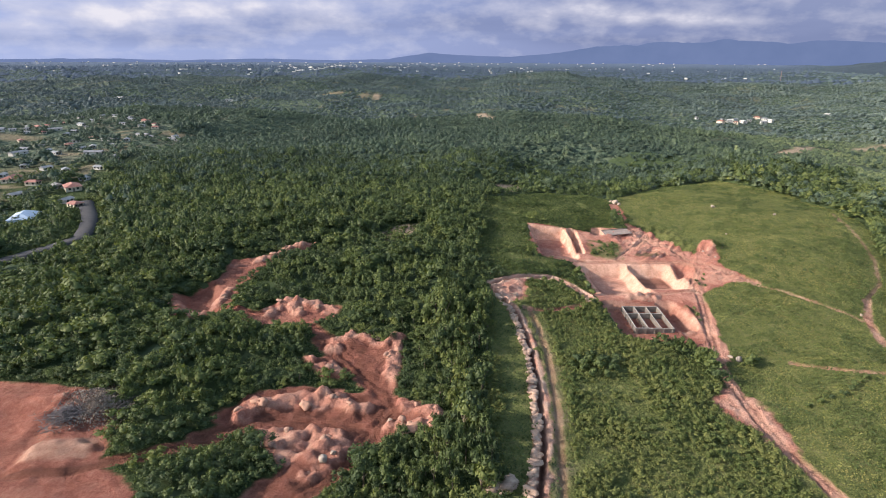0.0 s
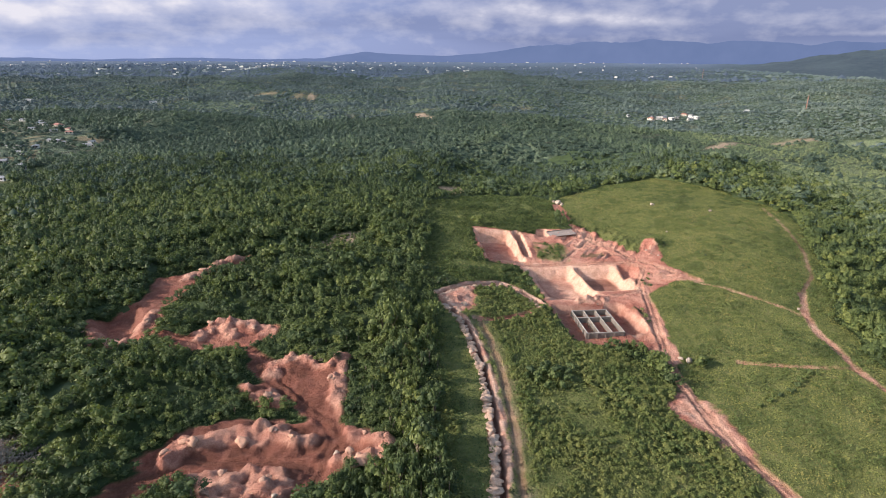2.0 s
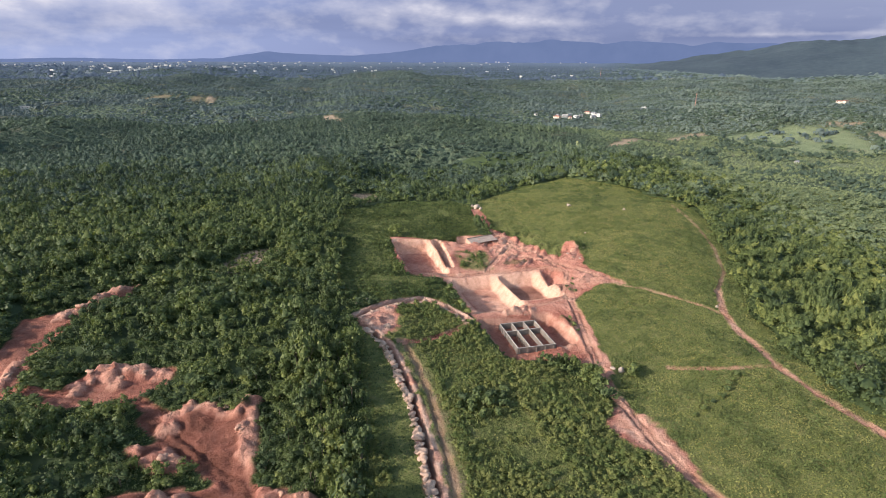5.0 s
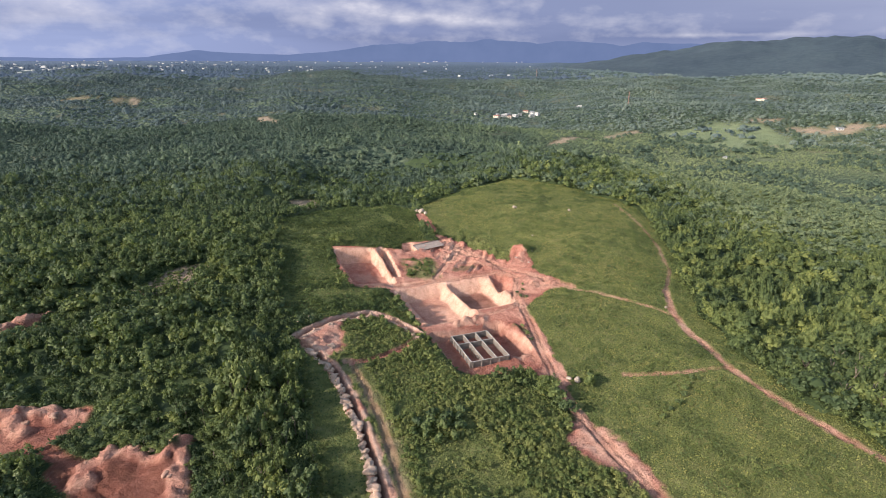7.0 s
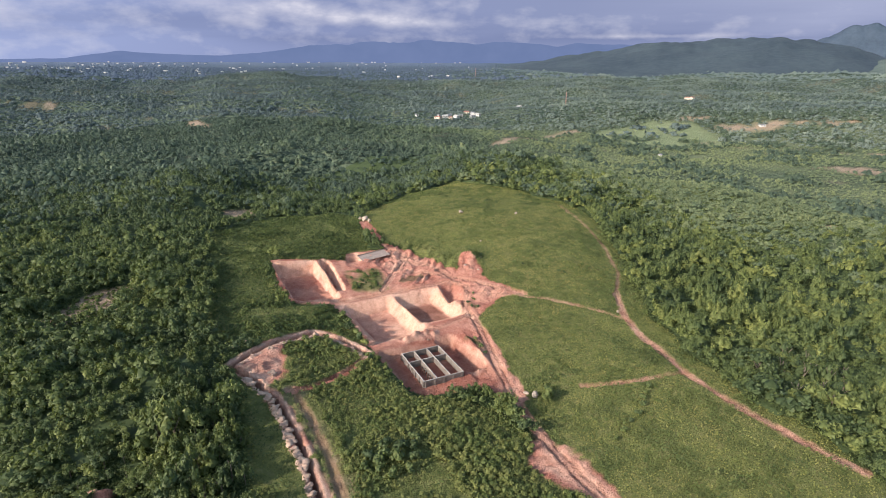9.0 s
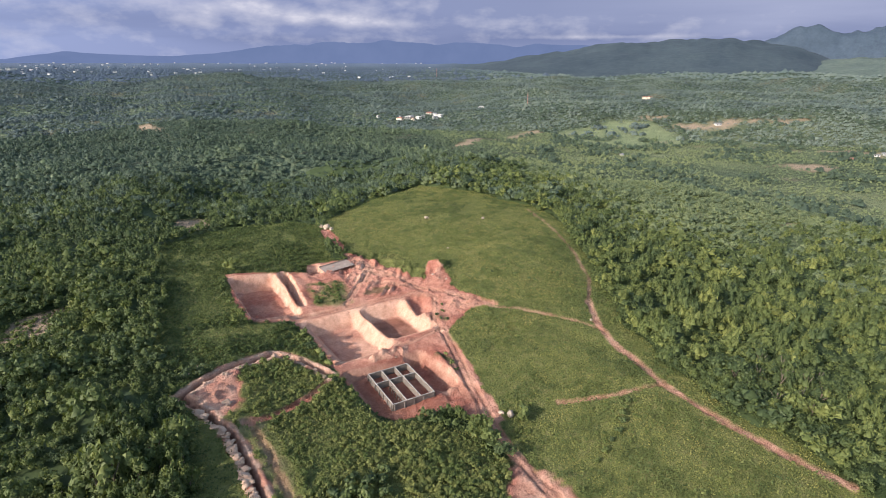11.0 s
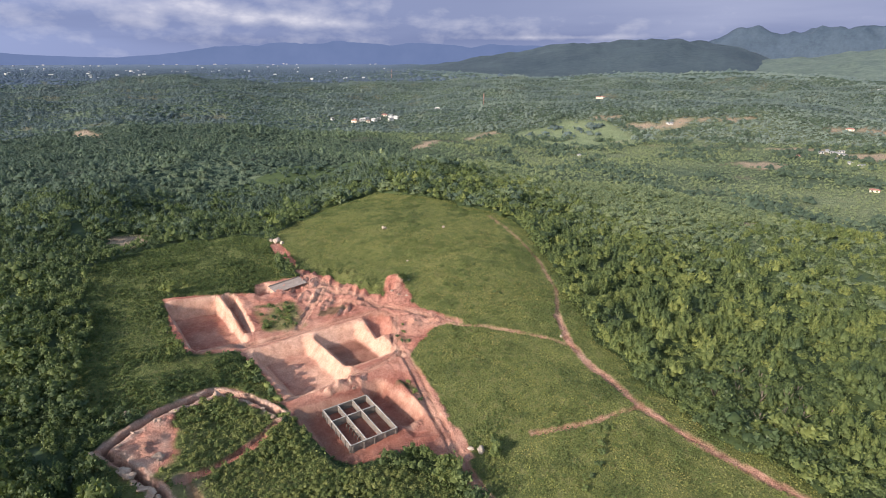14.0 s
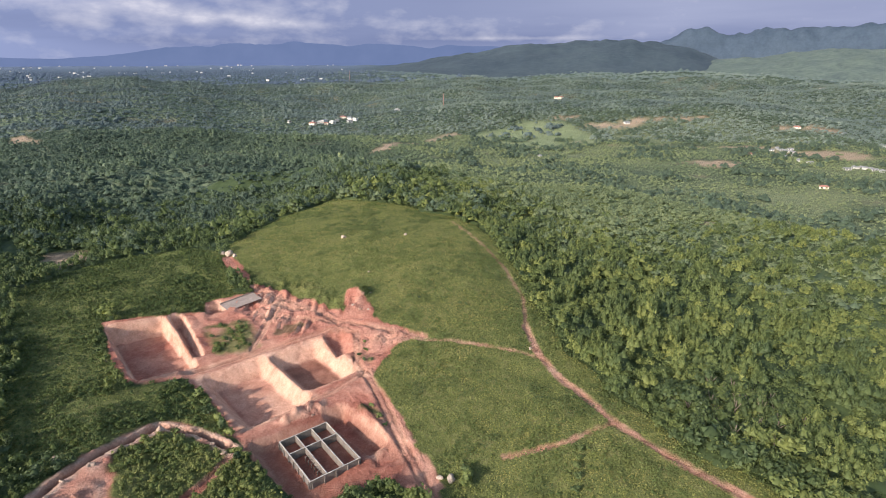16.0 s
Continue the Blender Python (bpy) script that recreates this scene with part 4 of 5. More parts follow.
def sprays(name, x, y, z, normal, size, tint, material, label, category, loose=.55):
    """Leaf sprays, each a bent pair of triangles, joined into one object."""
    n = len(x)
    face = normal + rng.normal(size=(n, 3)) * loose
    face /= np.linalg.norm(face, axis=1, keepdims=True)
    u = np.cross(face, rng.normal(size=(n, 3)))
    u /= np.linalg.norm(u, axis=1, keepdims=True)
    w = np.cross(face, u)
    s = size[:, None]
    at = np.stack([x, y, z], -1)
    v = np.stack([at - u * s, at + w * s * .62 - face * s * .25, at + u * s, at - w * s * .62 - face * s * .25], 1).reshape(-1, 3)
    mesh = mesh_of(name, v, np.arange(4 * n).reshape(-1, 4), material, np.repeat(tint, 4))
    return tagged(new(name, mesh), label, category, kind="stuff")


fringe = np.nonzero((open_at & (cover > -2) & (np.hypot(KX, KY) < 300) & in_view(KX, KY, 2)).ravel())[0]
gaps = np.nonzero(((owner < 0) & (cover > -2) & (np.hypot(KX, KY) < 300) & in_view(KX, KY, 2)).ravel())[0]
fringe = np.r_[np.repeat(fringe, 12), np.repeat(gaps, 9)]
ux, uy = KX.ravel()[fringe] + rng.uniform(-.9, .9, len(fringe)) * CSTEP, KY.ravel()[fringe] + rng.uniform(-.9, .9, len(fringe)) * CSTEP
keep = (bare(ux, uy) < .25) & (rng.rand(len(ux)) < .9)
ux, uy, fringe = ux[keep], uy[keep], fringe[keep]
uz = ground(ux, uy) + np.maximum(cover.ravel()[fringe] * .38 - .3, 0) + rng.uniform(.1, .9, len(ux))
sprays("undergrowth_leaves", ux, uy, uz, np.tile((0.0, 0.0, 1.0), (len(ux), 1)), rng.uniform(.2, .45, len(ux)), np.clip(rng.normal(.45, .18, len(ux)), 0, 1), leaf, "leafy undergrowth along the forest's edge", "undergrowth", .8)

# low growth between the broad crowns of the slope
hx, hy = scattered(rng, 134, 300, 62, 262, .8, 1.2)
keep = in_view(hx, hy, 2) & (open_land(hx, hy) < .6) & (bare(hx, hy) < .2) & (rng.rand(len(hx)) < .9 * np.clip((262 - hy) / 30, 0, 1))
hx, hy = hx[keep], hy[keep]
sprays("slope_undergrowth", hx, hy, ground(hx, hy) + rng.uniform(.3, 2.6, len(hx)) * (.4 + lumps(hx, hy, 5, 73)), np.tile((0.0, 0.0, 1.0), (len(hx), 1)), rng.uniform(.22, .5, len(hx)), np.clip(rng.normal(.55, .2, len(hx)), 0, 1), leaf, "low leafy growth between broad trees on a slope", "undergrowth", .8)

crowns = [crown_shape(rng, 9, 300, .10, core=.80, small=.75, three=True) for _ in range(9)]
crowns_near = [crown_shape(rng, 8, 215, .112, core=.80, small=.74, three=True) for _ in range(14)]
crowns_mid = [crown_shape(rng, 5, 62, .13, core=.85, small=.95, three=True) for _ in range(18)]
thin = rng.rand(len(tx)) < .8
thin_near = rng.rand(len(tx)) < .85
sparse, sparse_far = rng.rand(len(tx)), rng.rand(len(tx))
distant_by = np.minimum(np.hypot(tx, ty), np.hypot(tx - 24, ty - 73))
tint_of = np.where(big & (slope > .25), np.clip(rng.normal(.68, .25, len(tx)), 0, 1.15), tint_of)
tall_one = ~single & big & (slope > .25)
broad_crowns = [crown_shape(rng, 13, 330, .062, height=.8, core=.84, small=.66, three=True) for _ in range(8)]
woven("tall_woods", broad_crowns, tx[tall_one], ty[tall_one], tz[tall_one] + high[tall_one] * .12, stout[tall_one] * 1.15, high[tall_one] * .72, leaf, "tall uneven trees with broad green crowns on a slope", "forest", rng, tints=tint_of[tall_one])
for name, low, top, shapes in (("near_woods", 0, 225, crowns_near), ("middle_woods", 225, 900, crowns_mid)):
    who = ~single & ~tall_one & (distant_by >= low) & (distant_by < top)
    who &= thin if low else thin_near
    who &= sparse > .55 * slope
    who &= np.hypot(tx, ty) < 480 + 30 * sparse
    stout[who] *= 1.05 if low else 1.15
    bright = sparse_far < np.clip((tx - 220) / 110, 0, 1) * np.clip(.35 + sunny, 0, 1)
    # trees farther off or on the sunny hill take the haze-tinted leaf copy
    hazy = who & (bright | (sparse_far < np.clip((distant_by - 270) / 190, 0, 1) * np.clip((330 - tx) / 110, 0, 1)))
    for title, some, cover_leaf in ((name, who & ~hazy, leaf), ("hill_woods", hazy, mid_haze_leaf)):
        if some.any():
            woven(title, shapes, tx[some], ty[some], tz[some] + high[some] * .12, stout[some] * 1.22, high[some] * .66, cover_leaf, "dense green broad-leaved forest with uneven crowns", "forest", rng, tints=np.where(bright[some] & (cover_leaf is mid_haze_leaf), np.clip(tint_of[some] + .22, 0, 1.1), tint_of[some]))
# the same forest goes on under the flight
bx, by = scattered(rng, -110, 150, -45, 63, 3.7, .5)
br = rng.uniform(1.6, 3.0, len(bx))
woven("rear_woods", crowns_mid, bx, by, ground(bx, by) + .2, br * 1.25, br * rng.uniform(.9, 1.4, len(bx)), leaf, "dense green broad-leaved forest under the flight", "forest", rng)
trunk_v, trunk_q = trunk_shape(rng)
trunk_mesh = mesh_of("trunk", trunk_v, trunk_q, bark)
crown_meshes = [mesh_of("crown", v, q, leaf_tree) for v, q in crowns]
broad_meshes = [mesh_of("crown", v, q, leaf_tree) for v, q in broad_crowns]
for i in lone:
    tree = tagged(new("tree"), "broad-leaved tree with a dense uneven green crown", "tree", "forest trees")
    tree.location = (tx[i], ty[i], tz[i])
    tree.rotation_euler = (0, 0, rng.uniform(0, 6.28))
    trunk, crown = new("trunk", trunk_mesh), new("crown", broad_meshes[rng.randint(8)] if big[i] and slope[i] > .25 else crown_meshes[rng.randint(9)])
    trunk.parent = crown.parent = tree
    wide, tall = stout[i] * (1.15 if big[i] else 1.3), high[i] * 1.1
    trunk.scale = (wide, wide, tall * .6)
    crown.scale, crown.location = (wide, wide, tall * .62), (0, 0, tall * .1)

ring = [(math.cos(a), math.sin(a), 0) for a in np.linspace(0, 2 * math.pi, 7)[:6]]
tent_v = np.array([(0, 0, .85)] + ring)
tent_f = np.array([(0, 1 + k, 1 + (k + 1) % 6) for k in range(6)])
tents_two = [(np.array([(0, 0, .8)] + [(.6 * a, .6 * c, .6) for a, c, _ in ring] + ring) * rng.uniform(.75, 1.2, (13, 1)), np.array([(0, 1 + k, 1 + (k + 1) % 6) for k in range(6)] + [(1 + k, 7 + k, 1 + (k + 1) % 6) for k in range(6)])) for _ in range(10)]
tents = [(tent_v * rng.uniform(.7, 1.25, (7, 1)), tent_f) for _ in range(10)]
crowns_far = [crown_shape(rng, 3, 13, .24, core=.95, small=1.15, three=True) for _ in range(16)]
clumps = []
for k in range(12):
    # a broken crown: a low core, and sprays that stand off it
    v, f = tents_two[k % 10]
    n = rng.normal(size=(9, 3))
    n[:, 2] = np.abs(n[:, 2])
    n /= np.linalg.norm(n, axis=1, keepdims=True)
    spot = n * rng.uniform(.7, 1.15, (9, 1)) * np.array([1, 1, .85])
    u = np.cross(n, rng.normal(size=(9, 3)))
    u *= .3 / np.linalg.norm(u, axis=1, keepdims=True)
    w = np.cross(n, u) + n * rng.uniform(-.2, .25, (9, 1))
    extra = np.stack([spot - u, spot + u, spot + w * 1.3], 1).reshape(-1, 3)
    clumps.append((np.concatenate([v * np.array([.85, .85, .9]), extra]), np.concatenate([f, np.arange(27).reshape(-1, 3) + len(v)])))
# each ring of distance takes a bluer leaf copy, for haze
for name, r0, r1, step, size, material in (("far_woods", 470, 950, 5.0, 2.9, mid_haze_leaf), ("farther_woods", 950, 2100, 8.2, 3.7, far_haze_leaf), ("distant_woods", 2100, 3300, 20, 7, distant_haze_leaf), ("distant_green_woods", 2100, 3000, 20, 7, far_haze_leaf)):
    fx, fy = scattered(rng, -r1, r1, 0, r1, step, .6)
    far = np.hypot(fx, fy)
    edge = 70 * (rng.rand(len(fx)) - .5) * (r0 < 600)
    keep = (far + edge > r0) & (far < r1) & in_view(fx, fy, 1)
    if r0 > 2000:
        keep &= (np.degrees(np.arctan2(fx, fy)) + rng.normal(size=len(fx)) * 5 > 34) == (material is far_haze_leaf)
    fx, fy = fx[keep], fy[keep]
    gap = lumps(fx, fy, 45, 41) * .6 + lumps(fx, fy, 18, 42) * .4
    valley = np.clip(1.5 - box_gap(fx, fy, 670, 420, 330, 480, -25) / 150, 0, 1)
    keep = ((inside(fx, fy, MEADOW) < -3) | (lumps(fx, fy, 19, 44) > .69)) & ((worn_patches(fx, fy) < .3) | (lumps(fx, fy, 13, 46) > .78)) & (gap > .12 + .16 * valley)
    keep &= (inside(fx, fy, VILLAGE) < 0) | (lumps(fx, fy, 14, 68) + .25 * rng.rand(len(fx)) > .64)
    fx, fy, valley = fx[keep], fy[keep], valley[keep]
    fr = size * rng.uniform(.4, 1.1, len(fx)) ** 1.3 * 1.15 * (1 - .4 * valley * (r1 < 2000)) * (.75 + .5 * lumps(fx, fy, 26, 43))
    giant = rng.rand(len(fx)) < .14
    fr = fr * np.where(giant, 1.55, 1.0) * (.8 + .4 * lumps(fx, fy, 90, 48))
    fr = np.where(inside(fx, fy, MEADOW) > 0, fr * 1.5 + 1, fr)
    right = np.clip((np.degrees(np.arctan2(fx, fy)) - 5) / 35, 0, 1)
    hue = np.clip((rng.beta(2.2, 2.6, len(fx)) - .46) * .45 + .345 + .42 * right + .6 * valley + .8 * (lumps(fx, fy, 70, 45) - .5) + .15 * giant - .14 - .6 * (inside(fx, fy, MEADOW) > 0) - .10 * (r0 > 800) * (1 - right) - (.12 + .10 * (r1 < 1000)) * (1 - right), 0, 1.2)
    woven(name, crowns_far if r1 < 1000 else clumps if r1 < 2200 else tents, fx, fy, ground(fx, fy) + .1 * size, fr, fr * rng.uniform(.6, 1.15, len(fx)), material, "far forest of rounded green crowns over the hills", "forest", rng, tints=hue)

# dark round trees along the meadow and in groups over the valley floor
vx, vy = scattered(rng, 430, 1150, 150, 1000, 9.5, .6)
belt = inside(vx, vy, MEADOW)
group = lumps(vx, vy, 34, 71) * .65 + lumps(vx, vy, 90, 72) * .35
rows = np.minimum(np.abs(turned(vx, vy, 0, 0, 28)[1] % 120 - 60), np.abs(turned(vx, vy, 0, 0, -40)[1] % 150 - 75))
keep = (worn_patches(vx, vy) < .3) & (((belt > -16) & (belt < -2) & (rng.rand(len(vx)) < .75)) | ((belt < -14) & (valley_of(vx, vy) > .15) & ((group > .60) | ((rows < 6) & (group > .42)))))
vx, vy = vx[keep], vy[keep]
vr = rng.uniform(3.0, 6.2, len(vx))
woven("valley_trees", crowns_far, vx, vy, ground(vx, vy) - .2, vr, vr * rng.uniform(.75, 1.1, len(vx)), mid_haze_leaf, "dark round trees along fields on the valley floor", "trees", rng, tints=np.clip(rng.normal(.2, .12, len(vx)), 0, .6))

# ---- grass and scrub ----
qx, qy = scattered(rng, -250, 240, 62, 352, 1.45, .5)
wild = treeless(qx, qy) & (open_land(qx, qy) < .5)
thick = np.maximum(np.clip(np.maximum(inside(qx, qy, SCRUB_HILL), inside(qx, qy, TRENCH_LAND)) / 5 + .3, 0, 1), .75 * wild)
on_knoll = inside(qx, qy, KNOLL) > 1.5
thick = np.where(on_knoll, np.clip(.62 - (qy - 190) / 120, .16, .55) * np.clip(1.8 * lumps(qx, qy, 9, 74) - .2, 0, 1.2), thick)
d, _ = line_gap(qx, qy, ROAD)
strip, _ = line_gap(qx, qy, TRENCH_PATH)
ditch, _ = line_gap(qx, qy, TRENCH)
keep = ((ditch > 9) | (qx > 25)) & ((open_land(qx, qy) > .4) | wild) & in_view(qx, qy, 2) & (strip > 2.6) & (d > 3.6) & (bare(qx, qy) < .12) & (rng.rand(len(qx)) < thick) & (lumps(qx, qy, 7, 55) * .7 + lumps(qx, qy, 3, 56) * .3 > .28)
qx, qy = qx[keep], qy[keep]
qr = rng.uniform(.6, 1.25, len(qx)) * (.6 + .9 * lumps(qx, qy, 11, 54)) * np.where(inside(qx, qy, SCRUB_HILL) > 0, .8, 1.05)
qr = np.where(inside(qx, qy, KNOLL) > 1.5, qr * .55, qr)
bushes = [crown_shape(rng, 3, 40, .17, core=.9, three=True) for _ in range(10)]
woven("scrub_bushes", bushes, qx, qy, ground(qx, qy) - .2, qr * 1.15, qr * rng.uniform(.7, 1.2, len(qx)), shrub_leaf, "dense green scrub bushes on open ground", "shrubs", rng, tints=np.clip(rng.beta(2.2, 2.6, len(qx)) - .28 * (inside(qx, qy, SCRUB_HILL) > 0) + (inside(qx, qy, TRENCH_LAND) > 0) * (.12 + .5 * lumps(qx, qy, 14, 58)) + .22 * (inside(qx, qy, KNOLL) > 0), 0, 1))
sx, sy = scattered(rng, 5, 226, 62, 385, .42, 1.3)
thick = np.clip(np.maximum(inside(sx, sy, SCRUB_HILL), inside(sx, sy, TRENCH_LAND)) / 6, 0, 1)
keep = (open_land(sx, sy) > .4) & (bare(sx, sy) < .35) & (rng.rand(len(sx)) < (.85 - .45 * thick))
sx, sy, thick = sx[keep], sy[keep], thick[keep]
patch = lumps(sx, sy, 9, 51) * .55 + lumps(sx, sy, 2.6, 52) * .45
bush = patch < .40 + .32 * thick
rise = np.where(bush, np.clip(.75 - patch, 0, 1) * (2.0 + 1.6 * thick), .35) * rng.uniform(.3, 1.1, len(sx))
sz = ground(sx, sy) + rise
upright = np.tile((0.0, 0.0, 1.0), (len(sx), 1))
size = np.where(bush, .25, .20) * rng.uniform(.5, 1.5, len(sx))
# tint lowered west of the trench to stand for the wood's shade
hue = np.clip(.45 + .9 * (lumps(sx, sy, 5, 53) - .5) + .7 * (lumps(sx, sy, 21, 57) - .5) + rng.normal(size=len(sx)) * .06 - .3 * (inside(sx, sy, SCRUB_HILL) > 0) + .3 * (inside(sx, sy, TRENCH_LAND) > 0) - .6 * ((sx < 25) & (line_gap(sx, sy, TRENCH)[0] < 11)), 0, 1)
sprays("scrub", sx[bush], sy[bush], sz[bush], upright[bush], size[bush], hue[bush], shrub_leaf, "low green scrub on open ground", "shrubs", .9)
sprays("tall_grass", sx[~bush], sy[~bush], sz[~bush], upright[~bush], size[~bush], hue[~bush], grass_leaf, "rough yellow-green grass over the knoll", "grass", .38)


# ---- distance: clouded sky and hills ----
def sky_backdrop():
    mat, nt, links, bsdf = nodes_of("clouded_sky")
    uv = nt.new("ShaderNodeUVMap").outputs[0]
    split = nt.new("ShaderNodeSeparateXYZ")
    links.new(uv, split.inputs[0])
    az, el = split.outputs[0], split.outputs[1]     # both in degrees
    stretch = nt.new("ShaderNodeMapping")
    stretch.inputs["Scale"].default_value = (0.24, 0.50, 1)
    links.new(uv, stretch.inputs[0])
    cloud = noise_of(nt, 1.0, 8, .55, stretch.outputs[0], links)
    veil = nt.new("ShaderNodeMapping")
    veil.inputs["Scale"].default_value = (0.035, 0.30, 1)
    veil.inputs["Location"].default_value = (3.1, 5.2, 0)
    links.new(uv, veil.inputs[0])
    layer = noise_of(nt, 1.0, 5, .5, veil.outputs[0], links)
    side = maths(nt, links, "DIVIDE", maths(nt, links, "ADD", az, 40.0), 100.0, clamp=True)
    base = ramp_of(nt, links, side, [(0.0, (0.400, 0.465, 0.730)), (0.30, (0.325, 0.385, 0.630)), (0.55, (0.232, 0.276, 0.470)), (0.80, (0.250, 0.290, 0.465)), (1.0, (0.360, 0.395, 0.570))])
    band = ramp_of(nt, links, maths(nt, links, "DIVIDE", el, 6.0), [(0.10, (0.1, 0.1, 0.1)), (0.28, (0.75, 0.75, 0.75)), (0.50, (0.55, 0.55, 0.55)), (0.75, (0.25, 0.25, 0.25))])
    veiled = maths(nt, links, "MULTIPLY", ramp_of(nt, links, layer, [(0.38, (0, 0, 0)), (0.62, (1, 1, 1))]), band)
    base = mixed(nt, links, veiled, base, (0.175, 0.215, 0.385))
    puff = cloud
    for a0, e0, aw, ew, k in ((-29, 3.3, 4, .8, .36), (-22, 4.3, 5, .8, .36), (-12, 4.6, 4, .7, .28), (-35, 2.3, 3, .3, .16), (12, 4.4, 6, .9, .32), (20, 3.6, 5, .5, .24), (26, 3.1, 5, .35, .28), (47, 1.9, 8, .2, .30), (-10, 2.6, 4, .3, .12)):
        da = maths(nt, links, "DIVIDE", maths(nt, links, "SUBTRACT", az, a0), aw)
        de = maths(nt, links, "DIVIDE", maths(nt, links, "SUBTRACT", el, e0), ew)
        d2 = maths(nt, links, "ADD", maths(nt, links, "MULTIPLY", da, da), maths(nt, links, "MULTIPLY", de, de))
        puff = maths(nt, links, "ADD", puff, maths(nt, links, "DIVIDE", k, maths(nt, links, "ADD", d2, 1.0)))
    puff = maths(nt, links, "SUBTRACT", puff, maths(nt, links, "MULTIPLY", side, 0.10))
    white = ramp_of(nt, links, puff, [(0.52, (0, 0, 0)), (0.80, (0.42, 0.42, 0.42)), (1.02, (1, 1, 1))])
    col = mixed(nt, links, white, base, (0.74, 0.72, 0.80))
    glow = nt.new("ShaderNodeEmission")
    links.new(col, glow.inputs[0])
    glow.inputs[1].default_value = 0.79
    links.new(glow.outputs[0], nt["Material Output"].inputs[0])
    n, radius = 120, 4930.0
    mesh = bpy.data.meshes.new("backdrop")
    verts, faces, uvs = [], [], []
    for k in range(n):
        a = 2 * math.pi * k / n
        verts += [(radius * math.sin(a), radius * math.cos(a), -250), (radius * math.sin(a), radius * math.cos(a), 650)]
    lift = lambda z: math.degrees(math.atan2(z - 90, radius))
    for k in range(n):
        j = (k + 1) % n
        faces.append((2 * k, 2 * j, 2 * j + 1, 2 * k + 1))
        a0, a1 = 360 * k / n, 360 * (k + 1) / n
        if a0 >= 180:
            a0, a1 = a0 - 360, a1 - 360
        uvs += [(a0, lift(-250)), (a1, lift(-250)), (a1, lift(650)), (a0, lift(650))]
    mesh.from_pydata(verts, [], faces)
    layer = mesh.uv_layers.new(name="degrees")
    layer.data.foreach_set("uv", np.array(uvs, np.float32).ravel())
    mesh.materials.append(mat)
    tagged(new("backdrop", mesh), "sky with grey-blue cloud layers and white cumulus", "sky", kind="structure")


sky_backdrop()


def range_of_hills(name, label, material, a0, a1, dist, profile, depth, seed, rough):
    """Distant hills from one bearing to another: profile gives heights at even steps."""
    n, m = 260, 30
    a = np.radians(np.linspace(a0, a1, n))
    top = np.interp(np.linspace(0, 1, n), np.linspace(0, 1, len(profile)), profile)
    w = np.linspace(0, 1, m)[:, None]
    hump = np.sin(np.pi * np.clip(w, 0, 1)) ** 1.1
    r = dist + depth * (w - .5) + 0 * a
    x, y = r * np.sin(a), r * np.cos(a)
    z = -20 + 60 * np.clip((r - 1500) / 3300, 0, 1) + hump * top * (1 + rough * (lumps(x, y, 230, seed) - .5) + rough * .8 * (lumps(x, y, 90, seed + 1) - .5) + rough * .3 * (lumps(x, y, 34, seed + 2) - .5)) - 12
    ob = sheet(name, x, y, z, material)
    return tagged(ob, label, "hills", kind="structure")


# far hills: haze put in as a blue glow
haze_hills, nt, links, bsdf = nodes_of("hazy_hills")
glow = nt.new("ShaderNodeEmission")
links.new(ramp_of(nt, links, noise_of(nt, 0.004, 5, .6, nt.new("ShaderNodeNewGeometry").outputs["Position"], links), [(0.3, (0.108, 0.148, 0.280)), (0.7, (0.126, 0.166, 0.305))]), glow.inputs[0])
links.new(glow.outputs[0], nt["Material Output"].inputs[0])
# dark blue base colour stands for cloud shadow and haze on the hill
shadowed_hills = plain_material("wooded_hills", (0.015, 0.029, 0.045), (0.050, 0.072, 0.082), 0.006, bump=4.0, fine=4.0)
# the ridge carries its haze as a blue base colour
hazed_ridge_woods = plain_material("hazed_ridge_woods", (0.022, 0.040, 0.066), (0.046, 0.070, 0.102), 0.015, bump=3.0, fine=2.0)
range_of_hills("far_hills", "hazy blue hills on the horizon", haze_hills, -45, 62, 4600, [51, 56, 46, 51, 55, 46, 51, 55, 46, 48, 56, 111, 85, 67, 108, 151, 170, 177, 180, 177, 171, 163, 161, 166, 170, 169, 164, 160], 300, 3, .15)
range_of_hills("wooded_hills", "wooded hill in the distance, coloured dark for cloud shadow and haze", shadowed_hills, 31, 67, 3450, [0, 45, 72, 94, 114, 134, 154, 172, 188, 196, 190, 170, 130, 70, 0], 1900, 5, .2)
range_of_hills("wooded_ridge", "wooded ridge with small peaks on the horizon, coloured dark blue for haze", hazed_ridge_woods, 54, 104, 4350, [40, 160, 225, 250, 246, 256, 248, 256, 262, 250, 258, 252, 260, 256], 420, 6, .3)
# slope greens are greyed and blued for haze
hazed_slope_woods = plain_material("valley_slope_woods", (0.040, 0.064, 0.062), (0.128, 0.160, 0.122), 0.02, bump=5.0, fine=2.0)
range_of_hills("wooded_slope", "hazy green wooded slopes below the ridge", hazed_slope_woods, 57, 106, 3150, [0, 60, 95, 108, 120, 125, 128, 126, 128, 130, 130, 130], 1700, 9, .35)


# ---- building site ----
def height_at(x, y):
    return float(ground(np.array([float(x)]), np.array([float(y)]))[0])


